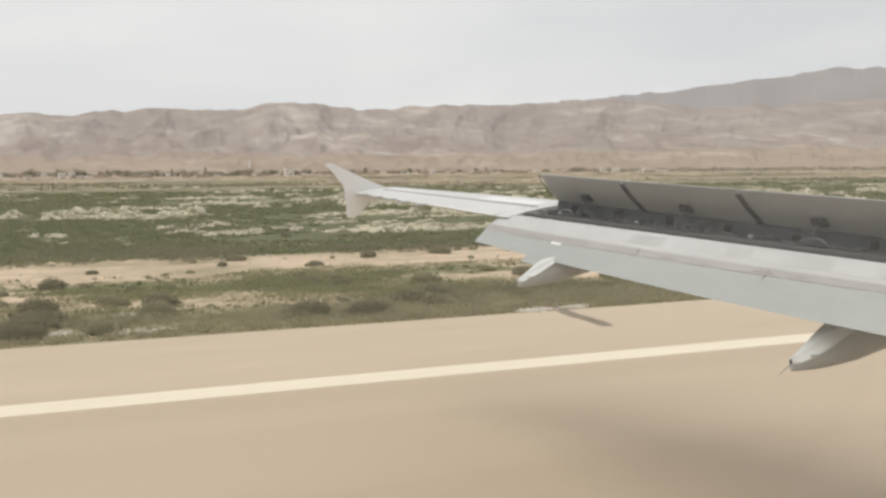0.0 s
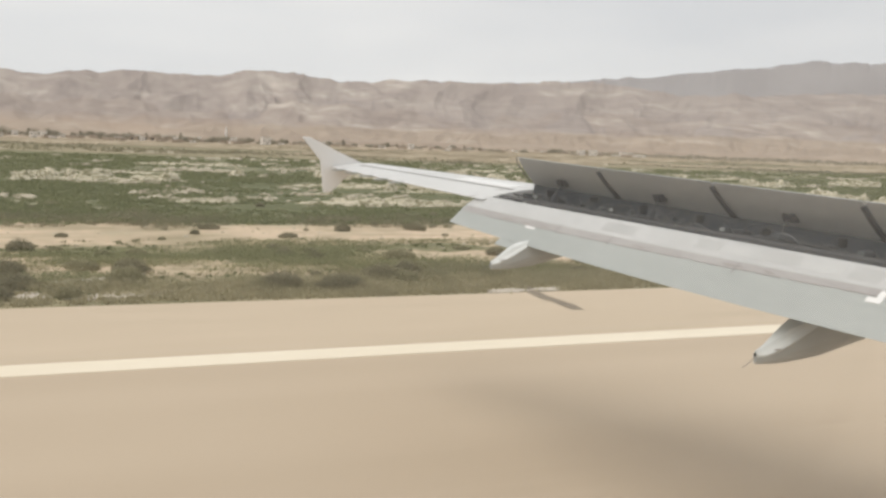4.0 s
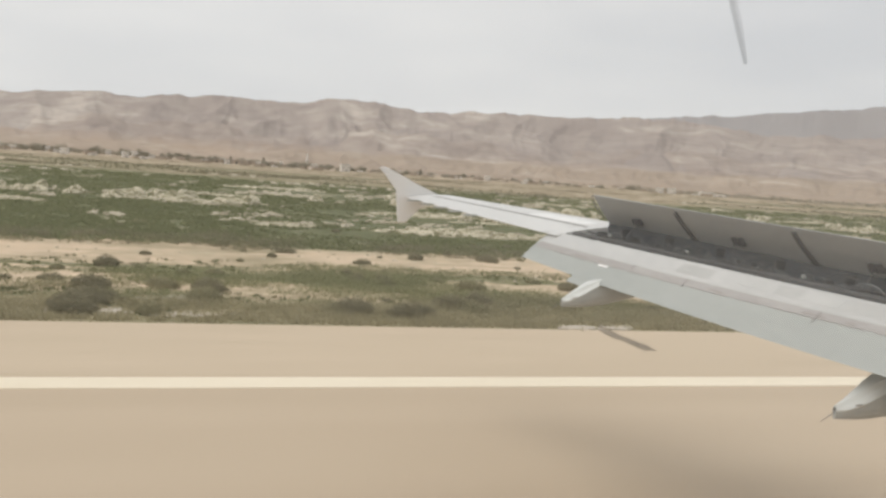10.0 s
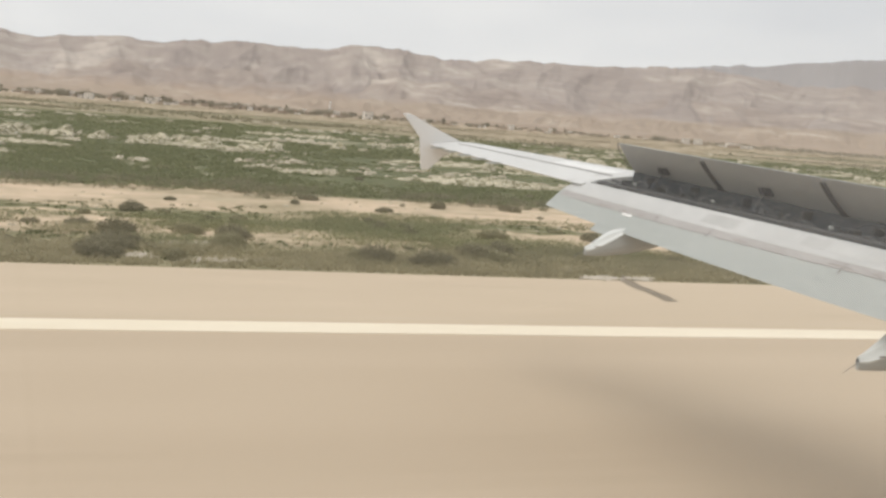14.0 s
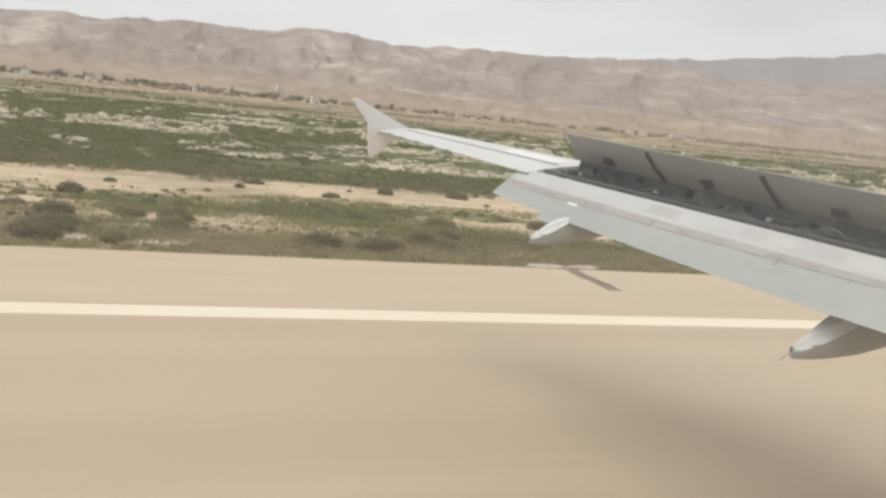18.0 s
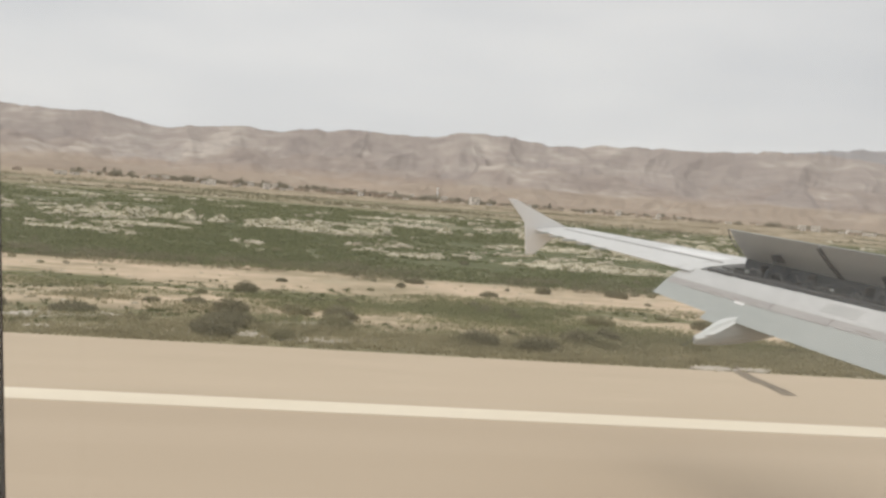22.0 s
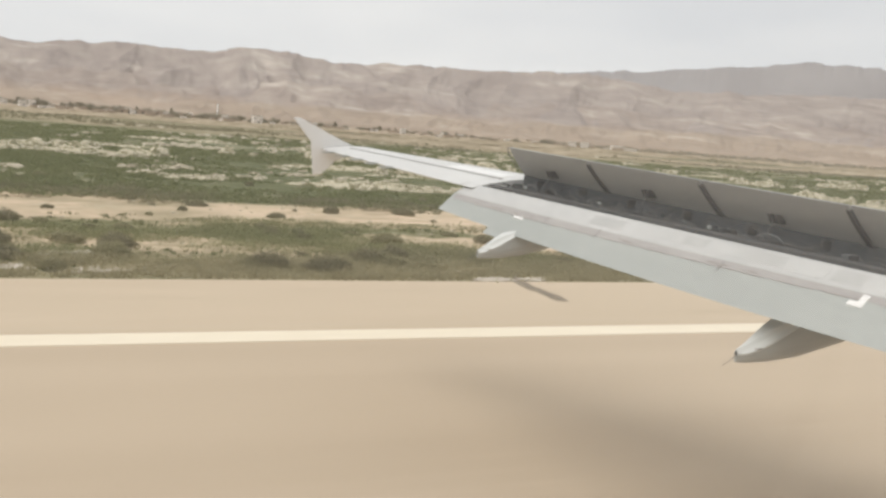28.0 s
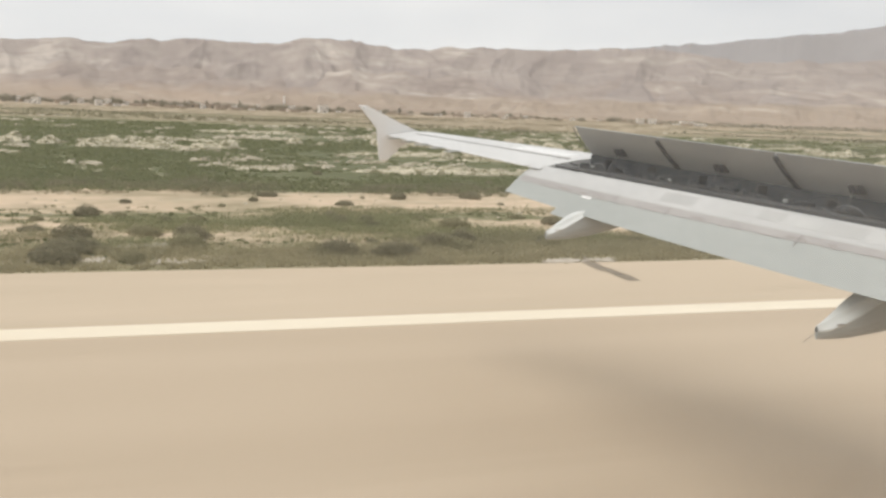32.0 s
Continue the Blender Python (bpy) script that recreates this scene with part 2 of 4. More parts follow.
# Hills: pale marl patches on darker varnished rock, and a tan foot. Distance haze is mixed into the colours.
def rock(name, dark, brown, grey, pale, tan, foot_z):
    m, n, l, b = shader(name, 0.95, 0, 0.1)
    geo, sep = n.new("ShaderNodeTexCoord"), n.new("ShaderNodeSeparateXYZ")
    l.new(geo.outputs["Object"], sep.inputs["Vector"])

    def sums(op, x, y):
        k = n.new("ShaderNodeMath")
        k.operation = op
        for i, q in enumerate((x, y)):
            if isinstance(q, (int, float)):
                k.inputs[i].default_value = q
            else:
                l.new(q, k.inputs[i])
        return k.outputs[0]

    broad = noise_node(n, l, 0.0020, (1, 0.4, 1.6), 4, 0.5)
    patch = noise_node(n, l, 0.0075, (1, 0.42, 1.5), 8, 0.64)
    fleck = noise_node(n, l, 0.028, (1, 0.5, 1.5), 6, 0.7)
    f = mixed(n, l, 0.32, mixed(n, l, 0.36, patch, broad), fleck)
    body = ramp(n, l, f, [(0.40, dark), (0.465, brown), (0.53, grey), (0.58, pale), (0.65, tuple(min(1, c * 1.16) for c in pale))])
    h = sums("DIVIDE", sep.outputs["Z"], foot_z)
    foot = ramp(n, l, sums("ADD", h, sums("MULTIPLY", sums("SUBTRACT", patch, 0.5), 1.6)), [(0.35, (1, 1, 1)), (1.0, (0, 0, 0))])
    tan_body = mixed(n, l, 0.55, body, tan)
    l.new(mixed(n, l, foot, body, tan_body), b.inputs["Base Color"])
    bump(n, l, b, fleck, 0.4, 8.0)
    return m


M_HILL = rock("hill_rock", (0.276, 0.229, 0.206), (0.330, 0.278, 0.246), (0.385, 0.328, 0.286), (0.500, 0.440, 0.385), (0.44, 0.335, 0.243), 60.0)
# the farther range is greyer and flatter in tone: painted haze
M_RANGE = rock("range_rock_hazed", (0.290, 0.248, 0.230), (0.332, 0.286, 0.260), (0.378, 0.328, 0.294), (0.468, 0.414, 0.368), (0.40, 0.32, 0.25), 60.0)
M_FOOT = rock("foothill_marl", (0.25, 0.205, 0.172), (0.32, 0.265, 0.215), (0.40, 0.328, 0.265), (0.50, 0.43, 0.355), (0.39, 0.31, 0.24), 60.0)
# blue-grey, low-contrast colour holds the mesa's distance haze
M_MESA = two_scale("mesa_rock_hazed", (0.300, 0.284, 0.282), (0.362, 0.344, 0.340), 0.006, (1, 0.4, 0.8), 0.95, fine=7, spec=0.1)


def leafy(name, dark, light, thin=True):
    m, n, l, b = shader(name, 0.85, 0, 0.15)
    geo = n.new("ShaderNodeNewGeometry")
    info = n.new("ShaderNodeObjectInfo")
    k = mixed(n, l, 0.35, geo.outputs["Random Per Island"], info.outputs["Random"])
    c = ramp(n, l, k, [(0.1, dark), (0.9, light)])
    l.new(c, b.inputs["Base Color"])
    if thin:
        through_light, mx = n.new("ShaderNodeBsdfTranslucent"), n.new("ShaderNodeMixShader")
        l.new(c, through_light.inputs["Color"])
        mx.inputs["Fac"].default_value = 0.55
        l.new(b.outputs[0], mx.inputs[1])
        l.new(through_light.outputs[0], mx.inputs[2])
        l.new(mx.outputs[0], n["Material Output"].inputs["Surface"])
    return m


M_BUSH = leafy("grey_green_scrub", (0.335, 0.312, 0.2), (0.40, 0.372, 0.24))
M_SHRUB = leafy("dark_desert_shrub", (0.262, 0.242, 0.163), (0.345, 0.316, 0.214))
M_MAT = leafy("pale_green_mat", (0.28, 0.282, 0.158), (0.355, 0.35, 0.205))
M_DRY = leafy("dry_scrub", (0.41, 0.368, 0.242), (0.48, 0.43, 0.285))
M_GRASS = leafy("green_herbs", (0.15, 0.165, 0.08), (0.28, 0.28, 0.155))
# leaf colour lightened to imitate haze over the far trees
M_CROWN = leafy("hazed_tree_leaves", (0.295, 0.272, 0.21), (0.41, 0.382, 0.30))
M_HERB = leafy("field_herbs", (0.225, 0.24, 0.128), (0.285, 0.29, 0.162))
M_BARK = two_scale("bark", (0.10, 0.08, 0.06), (0.18, 0.15, 0.12), 3.0, rough=0.9)
M_ROCK = leafy("pale_stone", (0.42, 0.37, 0.28), (0.62, 0.56, 0.44), False)
# dark speckle: green growth and painted brown shadow; pale speckle: soil with painted highlights
M_SOIL = two_scale("pale_spoil", (0.20, 0.185, 0.10), (0.66, 0.60, 0.46), 1.1, (1, 1, 1.6), 0.95, fine=4, relief=0.5, spec=0.12, lo=0.40, hi=0.53)
M_TANSOIL = two_scale("tan_spoil", (0.27, 0.228, 0.15), (0.54, 0.455, 0.345), 0.12, (0.5, 1, 1.6), 0.95, fine=7, spec=0.12)
M_WALL = two_scale("limewashed_wall", (0.58, 0.54, 0.48), (0.74, 0.70, 0.64), 0.5, rough=0.9)
M_WALL2 = two_scale("mud_plaster", (0.38, 0.31, 0.24), (0.50, 0.42, 0.33), 0.5, rough=0.9)
M_ROOF = two_scale("flat_roof", (0.34, 0.30, 0.26), (0.46, 0.42, 0.37), 0.6, rough=0.9)
M_HOLE = two_scale("dark_opening", (0.06, 0.055, 0.05), (0.12, 0.11, 0.10), 2.0, rough=0.4)

m, n, l, b = shader("window_pane", 0.05)
n.remove(b)
tr, gl, mx = n.new("ShaderNodeBsdfTransparent"), n.new("ShaderNodeBsdfGlossy"), n.new("ShaderNodeMixShader")
gl.inputs["Roughness"].default_value = 0.05
mx.inputs["Fac"].default_value = 0.02
# fine scratches and dust in the acrylic scatter daylight
dust, mz = n.new("ShaderNodeBsdfTranslucent"), n.new("ShaderNodeMixShader")
dust.inputs["Color"].default_value = (0.96, 0.95, 0.93, 1)
scr = noise_node(n, l, 9.0, (1, 1, 0.5), 5)
k = n.new("ShaderNodeMapRange")
k.inputs["From Min"].default_value, k.inputs["From Max"].default_value = 0.3, 0.7
k.inputs["To Min"].default_value, k.inputs["To Max"].default_value = 0.055, 0.09
l.new(scr, k.inputs["Value"])
# more scratches towards the forward edge
pc, px, wear = n.new("ShaderNodeTexCoord"), n.new("ShaderNodeSeparateXYZ"), n.new("ShaderNodeMapRange")
l.new(pc.outputs["Object"], px.inputs["Vector"])
l.new(px.outputs["X"], wear.inputs["Value"])
wear.inputs["From Min"].default_value, wear.inputs["From Max"].default_value = 0.0, 0.3
wear.inputs["To Min"].default_value, wear.inputs["To Max"].default_value = 0.6, 1.7
high = n.new("ShaderNodeMapRange")
l.new(px.outputs["Z"], high.inputs["Value"])
high.inputs["From Min"].default_value, high.inputs["From Max"].default_value = 4.48, 4.64
high.inputs["To Min"].default_value, high.inputs["To Max"].default_value = 0.5, 1.0
worn = n.new("ShaderNodeMath")
worn.operation = "MULTIPLY"
l.new(wear.outputs["Result"], worn.inputs[0])
l.new(high.outputs["Result"], worn.inputs[1])
total = n.new("ShaderNodeMath")
total.operation = "MULTIPLY"
l.new(k.outputs["Result"], total.inputs[0])
l.new(worn.outputs[0], total.inputs[1])
l.new(total.outputs[0], mz.inputs["Fac"])
l.new(tr.outputs[0], mz.inputs[1])
l.new(dust.outputs[0], mz.inputs[2])
l.new(mz.outputs[0], mx.inputs[1])
l.new(gl.outputs[0], mx.inputs[2])
l.new(mx.outputs[0], n["Material Output"].inputs["Surface"])
M_PANE = m


m, n, l, b = shader("pane_streak", 0.8)
tr, mx, soft_edge, fade, off_mid = (n.new("ShaderNodeBsdfTransparent"), n.new("ShaderNodeMixShader"), n.new("ShaderNodeMapRange"), n.new("ShaderNodeMath"), n.new("ShaderNodeSeparateXYZ"))
b.inputs["Base Color"].default_value = (0.24, 0.26, 0.29, 1)
co = n.new("ShaderNodeTexCoord")
l.new(co.outputs["Object"], off_mid.inputs["Vector"])
fade.operation = "ABSOLUTE"
l.new(off_mid.outputs["X"], fade.inputs[0])
soft_edge.inputs["From Min"].default_value, soft_edge.inputs["From Max"].default_value = 0.0, 0.0026
soft_edge.inputs["To Min"].default_value, soft_edge.inputs["To Max"].default_value = 0.34, 0.0
l.new(fade.outputs[0], soft_edge.inputs["Value"])
l.new(soft_edge.outputs["Result"], mx.inputs["Fac"])
l.new(tr.outputs[0], mx.inputs[1])
l.new(b.outputs[0], mx.inputs[2])
l.new(mx.outputs[0], n["Material Output"].inputs["Surface"])
M_STREAK = m


# ---- building helpers ----
def part(name, bm, material, parent=None, label="", smooth=False):
    me = bpy.data.meshes.new(name)
    bmesh.ops.recalc_face_normals(bm, faces=bm.faces[:])
    bm.to_mesh(me)
    bm.free()
    me.materials.append(material)
    if smooth:
        for p in me.polygons:
            p.use_smooth = True
    ob = new(name, me)
    if parent is not None:
        ob.parent = parent
    if label:
        tagged(ob, label)
    return ob


def sheet(name, verts, faces, material, parent=None, smooth=False):
    me = bpy.data.meshes.new(name)
    me.from_pydata(verts, [], faces)
    me.update()
    me.materials.append(material)
    if smooth:
        me.polygons.foreach_set("use_smooth", [True] * len(me.polygons))
    ob = new(name, me)
    if parent is not None:
        ob.parent = parent
    return ob


def loft(sections, closed=True, caps=True):
    """A skin through sections that have the same number of points."""
    bm = bmesh.new()
    rings = [[bm.verts.new(p) for p in s] for s in sections]
    k = len(rings[0])
    for a, c in zip(rings, rings[1:]):
        for i in range(k if closed else k - 1):
            j = (i + 1) % k
            bm.faces.new((a[i], a[j], c[j], c[i]))
    if caps and closed:
        bm.faces.new(rings[0])
        bm.faces.new(list(reversed(rings[-1])))
    return bm


def block(cx, cy, cz, sx, sy, sz, bevel=0.0):
    bm = bmesh.new()
    bmesh.ops.create_cube(bm, size=1, matrix=Matrix.Translation((cx, cy, cz)) @ Matrix.Diagonal((sx, sy, sz, 1)))
    if bevel:
        bmesh.ops.bevel(bm, geom=bm.edges[:], offset=bevel, segments=2, affect="EDGES")
    return bm


def rod(a, c, r0, r1=None, seg=8):
    a, c = Vector(a), Vector(c)
    bm = bmesh.new()
    turn = (c - a).to_track_quat("Z", "Y").to_matrix().to_4x4()
    bmesh.ops.create_cone(bm, cap_ends=True, segments=seg, radius1=r0, radius2=r0 if r1 is None else r1, depth=(c - a).length,
                          matrix=Matrix.Translation((a + c) / 2) @ turn)
    return bm


def merge(*bms):
    out = bmesh.new()
    for s in bms:
        me = bpy.data.meshes.new("tmp")
        s.to_mesh(me)
        s.free()
        out.from_mesh(me)
        bpy.data.meshes.remove(me)
    return out


def tube(points, r, seg=6):
    """A bent pipe through points."""
    pts = [Vector(p) for p in points]
    fine = []
    for i in range(len(pts) - 1):
        p0, p1, p2, p3 = pts[max(i - 1, 0)], pts[i], pts[i + 1], pts[min(i + 2, len(pts) - 1)]
        for k in range(5):
            t = k / 5
            fine.append(0.5 * (2 * p1 + (p2 - p0) * t + (2 * p0 - 5 * p1 + 4 * p2 - p3) * t * t + (3 * p1 - p0 - 3 * p2 + p3) * t ** 3))
    fine.append(pts[-1])
    rings = []
    for i, p in enumerate(fine):
        d = (fine[min(i + 1, len(fine) - 1)] - fine[max(i - 1, 0)]).normalized()
        q = d.to_track_quat("Z", "Y").to_matrix()
        rings.append([p + q @ Vector((r * math.cos(2 * math.pi * k / seg), r * math.sin(2 * math.pi * k / seg), 0)) for k in range(seg)])
    return loft(rings)


# ---- the ground, the runway and the hills ----
ground_pts, ground_faces = [], []
ys = [24.2, 30, 40, 60, 90, 140, 220, 400, 800, 1600, 3000, 4950]
xs = [-4900, -2400, -1000, -400, -160, -60, 0, 60, 160, 400, 1000, 2400, 4900]
ys = [-4900, -2000, -600, -120, -45] + ys
for yy in ys:
    for xx in xs:
        ground_pts.append((xx, yy, -0.06))
for j in range(len(ys) - 1):
    for i in range(len(xs) - 1):
        a = j * len(xs) + i
        ground_faces.append((a, a + 1, a + 1 + len(xs), a + len(xs)))
ground = tagged(sheet("ground", ground_pts, ground_faces, M_GROUND), "dry desert plain with sandy and green scrub strips", "ground", kind="structure")

RW0, RW1 = -38.0, 24.25
runway = tagged(part("runway", block(0, (RW0 + RW1) / 2, -0.1, 6000, RW1 - RW0, 0.2), M_RUNWAY), "broad beige runway with dusty pavement", "runway", kind="structure")
edge_line = part("edge_line", block(0, 17.82, 0.004, 6000, 0.86, 0.008), M_LINE, runway, "continuous white edge line")
part("shoulder", block(0, 21.25, 0.0, 6000, 6.0, 0.008), M_SHOULDER, runway, "paler runway shoulder outside the line")

def splash(cx, cy, w, d, seed, z=0.0):
    """An uneven blot of spilt concrete with a rounded rim."""
    r_ = random.Random(seed)
    rim = []
    for q in range(18):
        a_ = q * math.pi / 9
        k_ = 1 + r_.uniform(-0.28, 0.22)
        rim.append((cx + math.cos(a_) * w * k_, cy + math.sin(a_) * d * k_))
    return loft([[(x, y, z - 0.05) for x, y in rim], [(x, y, z + 0.018) for x, y in rim], [(cx + (x - cx) * 0.9, cy + (y - cy) * 0.85, z + 0.035) for x, y in rim]])


for k in range(-2, 3):
    x0 = 12.4 + 60 * k
    r_ = random.Random(60 + k)
    for q in range(7):
        w0 = 0.22 + r_.uniform(-0.03, 0.05)
        part("cable_trench_patch", block(x0 + 0.12 * math.sin(q * 1.3) * 0.4 + 0.05, 21.5 + 0.5 * q, 0.006, 2 * w0, 0.494, 0.010, 0.004), M_PATCH, runway, "dark transverse asphalt patch")
    pad = tagged(new("edge_light_pad"), "pale broken concrete pad with a small runway edge light", "runway light", "runway edge lights")
    pad.matrix_world = pose(x0, 24.56, -0.04)
    part("slab", splash(-0.62, 0.05, 0.72, 0.36, 3 + k, 0.04), M_PAD, pad)
    part("slab", splash(0.78, 0.12, 0.62, 0.30, 13 + k, 0.04), M_PAD, pad)
    part("stem", rod((0.2, 0.2, 0.0), (0.2, 0.2, 0.10), 0.03), M_PATCH, pad)
    part("lens", rod((0.2, 0.2, 0.10), (0.2, 0.2, 0.14), 0.04, 0.025, 10), M_PAD, pad, "frosted glass lens")

drain = tagged(new("drain_box"), "open concrete drain box on a cracked pale slab", "drain")
drain.matrix_world = pose(-3.36, 26.5, -0.06, 0, 0, 4) @ Matrix.Diagonal((0.72, 0.72, 0.5, 1))
part("apron", splash(0, 0, 2.6, 0.95, 91), M_PAD, drain, "worn grey concrete apron")
for cx, cy, sx, sy in ((0, -0.42, 1.3, 0.12), (0, 0.42, 1.3, 0.12), (-0.59, 0, 0.12, 0.72), (0.59, 0, 0.12, 0.72)):
    part("kerb", block(cx, cy, 0.12, sx, sy, 0.24, 0.02), M_PAD, drain)
part("bottom", block(0, 0, 0.05, 1.06, 0.72, 0.02), M_MUD, drain, "dusty grey bottom of the drain")
for cx, cy, w, d, sd in ((-7.4, 26.1, 1.3, 0.45, 5), (0.2, 26.2, 1.6, 0.5, 6), (-8.6, 28.2, 1.9, 0.7, 7), (-0.6, 29.2, 1.5, 0.5, 8), (11.7, 26.5, 1.3, 0.4, 9), (11.2, 27.2, 0.9, 0.3, 10)):
    ob = part("broken_slab", splash(0, 0, w, d, sd), M_PAD)
    ob.matrix_world = pose(cx, cy, -0.06, 0, 0, sd * 3)
    tagged(ob, "pale broken concrete slab lying in the scrub", "slab", "broken slabs")

# a low pale earth bank along a field track
bank_pts, bank_faces = [], []
rng = random.Random(17)
x = -70.0
while x < 260:
    run = rng.uniform(6, 34)
    steps = max(3, int(run / 2.5))
    if rng.random() < 0.62:
        k0 = len(bank_pts)
        for i in range(steps + 1):
            xx = x + run * i / steps
            yy = 116.5 + 1.4 * noise.noise(Vector((xx * 0.03, 1, 0))) + 0.3 * noise.noise(Vector((xx * 0.4, 2, 0)))
            hh = (0.10 + 0.14 * abs(noise.noise(Vector((xx * 0.2, 5, 0))))) * math.sin(math.pi * (0.08 + 0.84 * i / steps))
            bank_pts += [(xx, yy - 0.8, -0.07), (xx, yy - 0.25, -0.06 + hh), (xx, yy + 0.3, -0.06 + hh * 0.9), (xx, yy + 0.9, -0.07)]
        for i in range(steps):
            for q in range(3):
                k = k0 + 4 * i + q
                bank_faces.append((k, k + 4, k + 5, k + 1))
    x += run + rng.uniform(1, 9)
tagged(sheet("earth_bank", bank_pts, bank_faces, M_BANK, smooth=True), "low pale earth bank along a field track", "bank", kind="structure")

RIDGE = [(-60, 3.0), (-40, 3.4), (-25, 3.7), (-17, 3.5), (-15.4, 3.65), (-13.2, 3.4), (-11.6, 3.0), (-9.3, 3.35), (-7, 3.55), (-4.3, 3.45), (-1.8, 3.75), (1.5, 4.0),
         (4.0, 3.9), (6.3, 4.0), (8.0, 4.42), (10.9, 4.32), (12.7, 4.06), (15, 3.96), (17.4, 4.18), (20.3, 4.24), (22.9, 4.12), (25.4, 4.18),
         (28.3, 4.5), (30.7, 4.72), (33.4, 4.85), (36.7, 5.2), (40.5, 5.6), (44.5, 6.0), (47.5, 5.75), (49.5, 5.2), (53, 5.1), (58, 4.4), (70, 3.8), (90, 3.2)]


def ridge_at(a):
    for (a0, e0), (a1, e1) in zip(RIDGE, RIDGE[1:]):
        if a0 <= a <= a1:
            t = (a - a0) / (a1 - a0)
            t = t * t * (3 - 2 * t)
            return e0 + (e1 - e0) * t
    return 3.0




def ridged(p, octaves, shear):
    """Sharp crests and round gullies that branch as they run down."""
    total, amp, f, norm = 0.0, 1.0, 1.0, 0.0
    for o in range(octaves):
        q = noise.noise(Vector((p.x * f + shear * p.y * (1 if o % 2 else -1) * (0.4 + 0.5 * o), p.y * f * 0.45, p.z + 7.7 * o)))
        total += amp * (1.0 - min(1.0, 2.1 * abs(q)))
        norm += amp
        amp *= 0.46
        f *= 2.15
    return total / norm


def hill_mesh(name, crest, near, far, na, nr, a0, a1, crest_at, rough, material, label, seed=0.0, pitch=0.5):
    """Eroded slopes with spurs and ravines that rise from near to a crest and fall again behind it."""
    hv, hf = [], []
    for i in range(na + 1):
        a = a0 + (a1 - a0) * i / na
        ca, sa = math.cos(radians(a)), math.sin(radians(a))
        top = math.tan(radians(crest(a)))
        lip = 0.034 * noise.noise(Vector((a * 0.9 + seed, 2.2, 1))) + 0.022 * noise.noise(Vector((a * 3.1, 1.2, 1))) + 0.006 * noise.noise(Vector((a * 9.0, 4.2, 1)))
        for j in range(nr + 1):
            s = j / nr
            r = near + (far - near) * s
            v = s / crest_at * 2.0
            warp = noise.noise(Vector((a * 0.13 + seed, v * 0.5, 5.0)))
            warp2 = noise.noise(Vector((a * 0.5 + seed, v * 1.1, 8.0)))
            if s < crest_at:
                rise = s / crest_at
                spur = ridged(Vector((a * pitch + seed + 0.9 * warp + 0.22 * warp2, v, 3.3)), 4, 0.55)
                spur = 0.6 * spur + 0.4 * (0.52 + 0.55 * noise.fractal(Vector((a * pitch * 1.5 + seed, v * 1.2, 6.1)), 1.0, 2.0, 4))
                bench = noise.noise(Vector((a * 0.25 + seed, v * 1.6 + 0.5 * warp, 2.0)))
                slope = 0.30 * rise + 0.70 * rise ** (1.3 + 0.5 * bench)
                env = (rise * 1.9 if rise < 0.45 else 0.855) * (1 - 0.9 * rise ** 4)
                k = slope + env * rough * (spur - 0.52) + 0.004 * noise.noise(Vector((a * 11.0, v * 14.0, 1.0))) * min(1.0, rise * 3)
                k = min(k, 0.97 + 0.03 * rise)
            else:
                k = 1.0 - 0.9 * ((s - crest_at) / (1 - crest_at))
            edge = lip * min(1.0, max(0.0, (s - 0.72 * crest_at) / (0.28 * crest_at))) ** 2
            hz = 4.6 + (near + (far - near) * crest_at) * top * (k + edge)
            hv.append((r * sa, r * ca, max(hz, -3.0) if j else -4.0))
    for i in range(na):
        for j in range(nr):
            q = i * (nr + 1) + j
            hf.append((q, q + 1, q + nr + 2, q + nr + 1))
    return tagged(sheet(name, hv, hf, material, smooth=True), label, "hills", kind="structure")


def front_crest(a):
    e = ridge_at(a)
    cut = min(1.0, max(0.0, (a - 27.0) / 9.0)) * min(1.0, max(0.0, (64 - a) / 6.0))
    return e - cut * max(0.0, e - 3.75 - 0.25 * noise.noise(Vector((a * 0.3, 0.5, 9.0))))


def foot_crest(a):
    """Low badland mounds before the range."""
    e = 0.62 + 0.55 * noise.noise(Vector((a * 0.11, 0.5, 2.0))) + 0.22 * noise.noise(Vector((a * 0.5, 0.5, 6.0)))
    return max(0.12, e + 0.35 * min(1.0, max(0.0, (a - 16) / 14)))


def spur_crest(a):
    """Rounded spurs that stand out before the main range."""
    e = 0.50 * front_crest(a) + 0.62 * noise.noise(Vector((a * 0.16, 3.5, 2.0))) + 0.48 * noise.noise(Vector((a * 0.42, 1.5, 6.0))) + 0.14 * noise.noise(Vector((a * 1.3, 1.5, 4.0)))
    return min(max(0.5, e), front_crest(a) - 0.5)


def low_crest(a):
    """The lowest spurs, close to the plain."""
    e = 1.15 + 0.50 * noise.noise(Vector((a * 0.21, 7.5, 2.0))) + 0.40 * noise.noise(Vector((a * 0.6, 8.5, 6.0))) + 0.10 * noise.noise(Vector((a * 1.9, 1.5, 4.0)))
    return min(max(0.3, e), spur_crest(a) - 0.25)


hill_mesh("hill_spurs", spur_crest, 2250, 3500, 1300, 60, -60, 90, 0.62, 0.40, M_HILL, "rounded eroded spurs before the desert range", 5.0, 0.34)
hill_mesh("low_spurs", low_crest, 2050, 2900, 1300, 44, -60, 90, 0.6, 0.42, M_HILL, "low pale brown spurs above the plain", 17.0, 0.42)
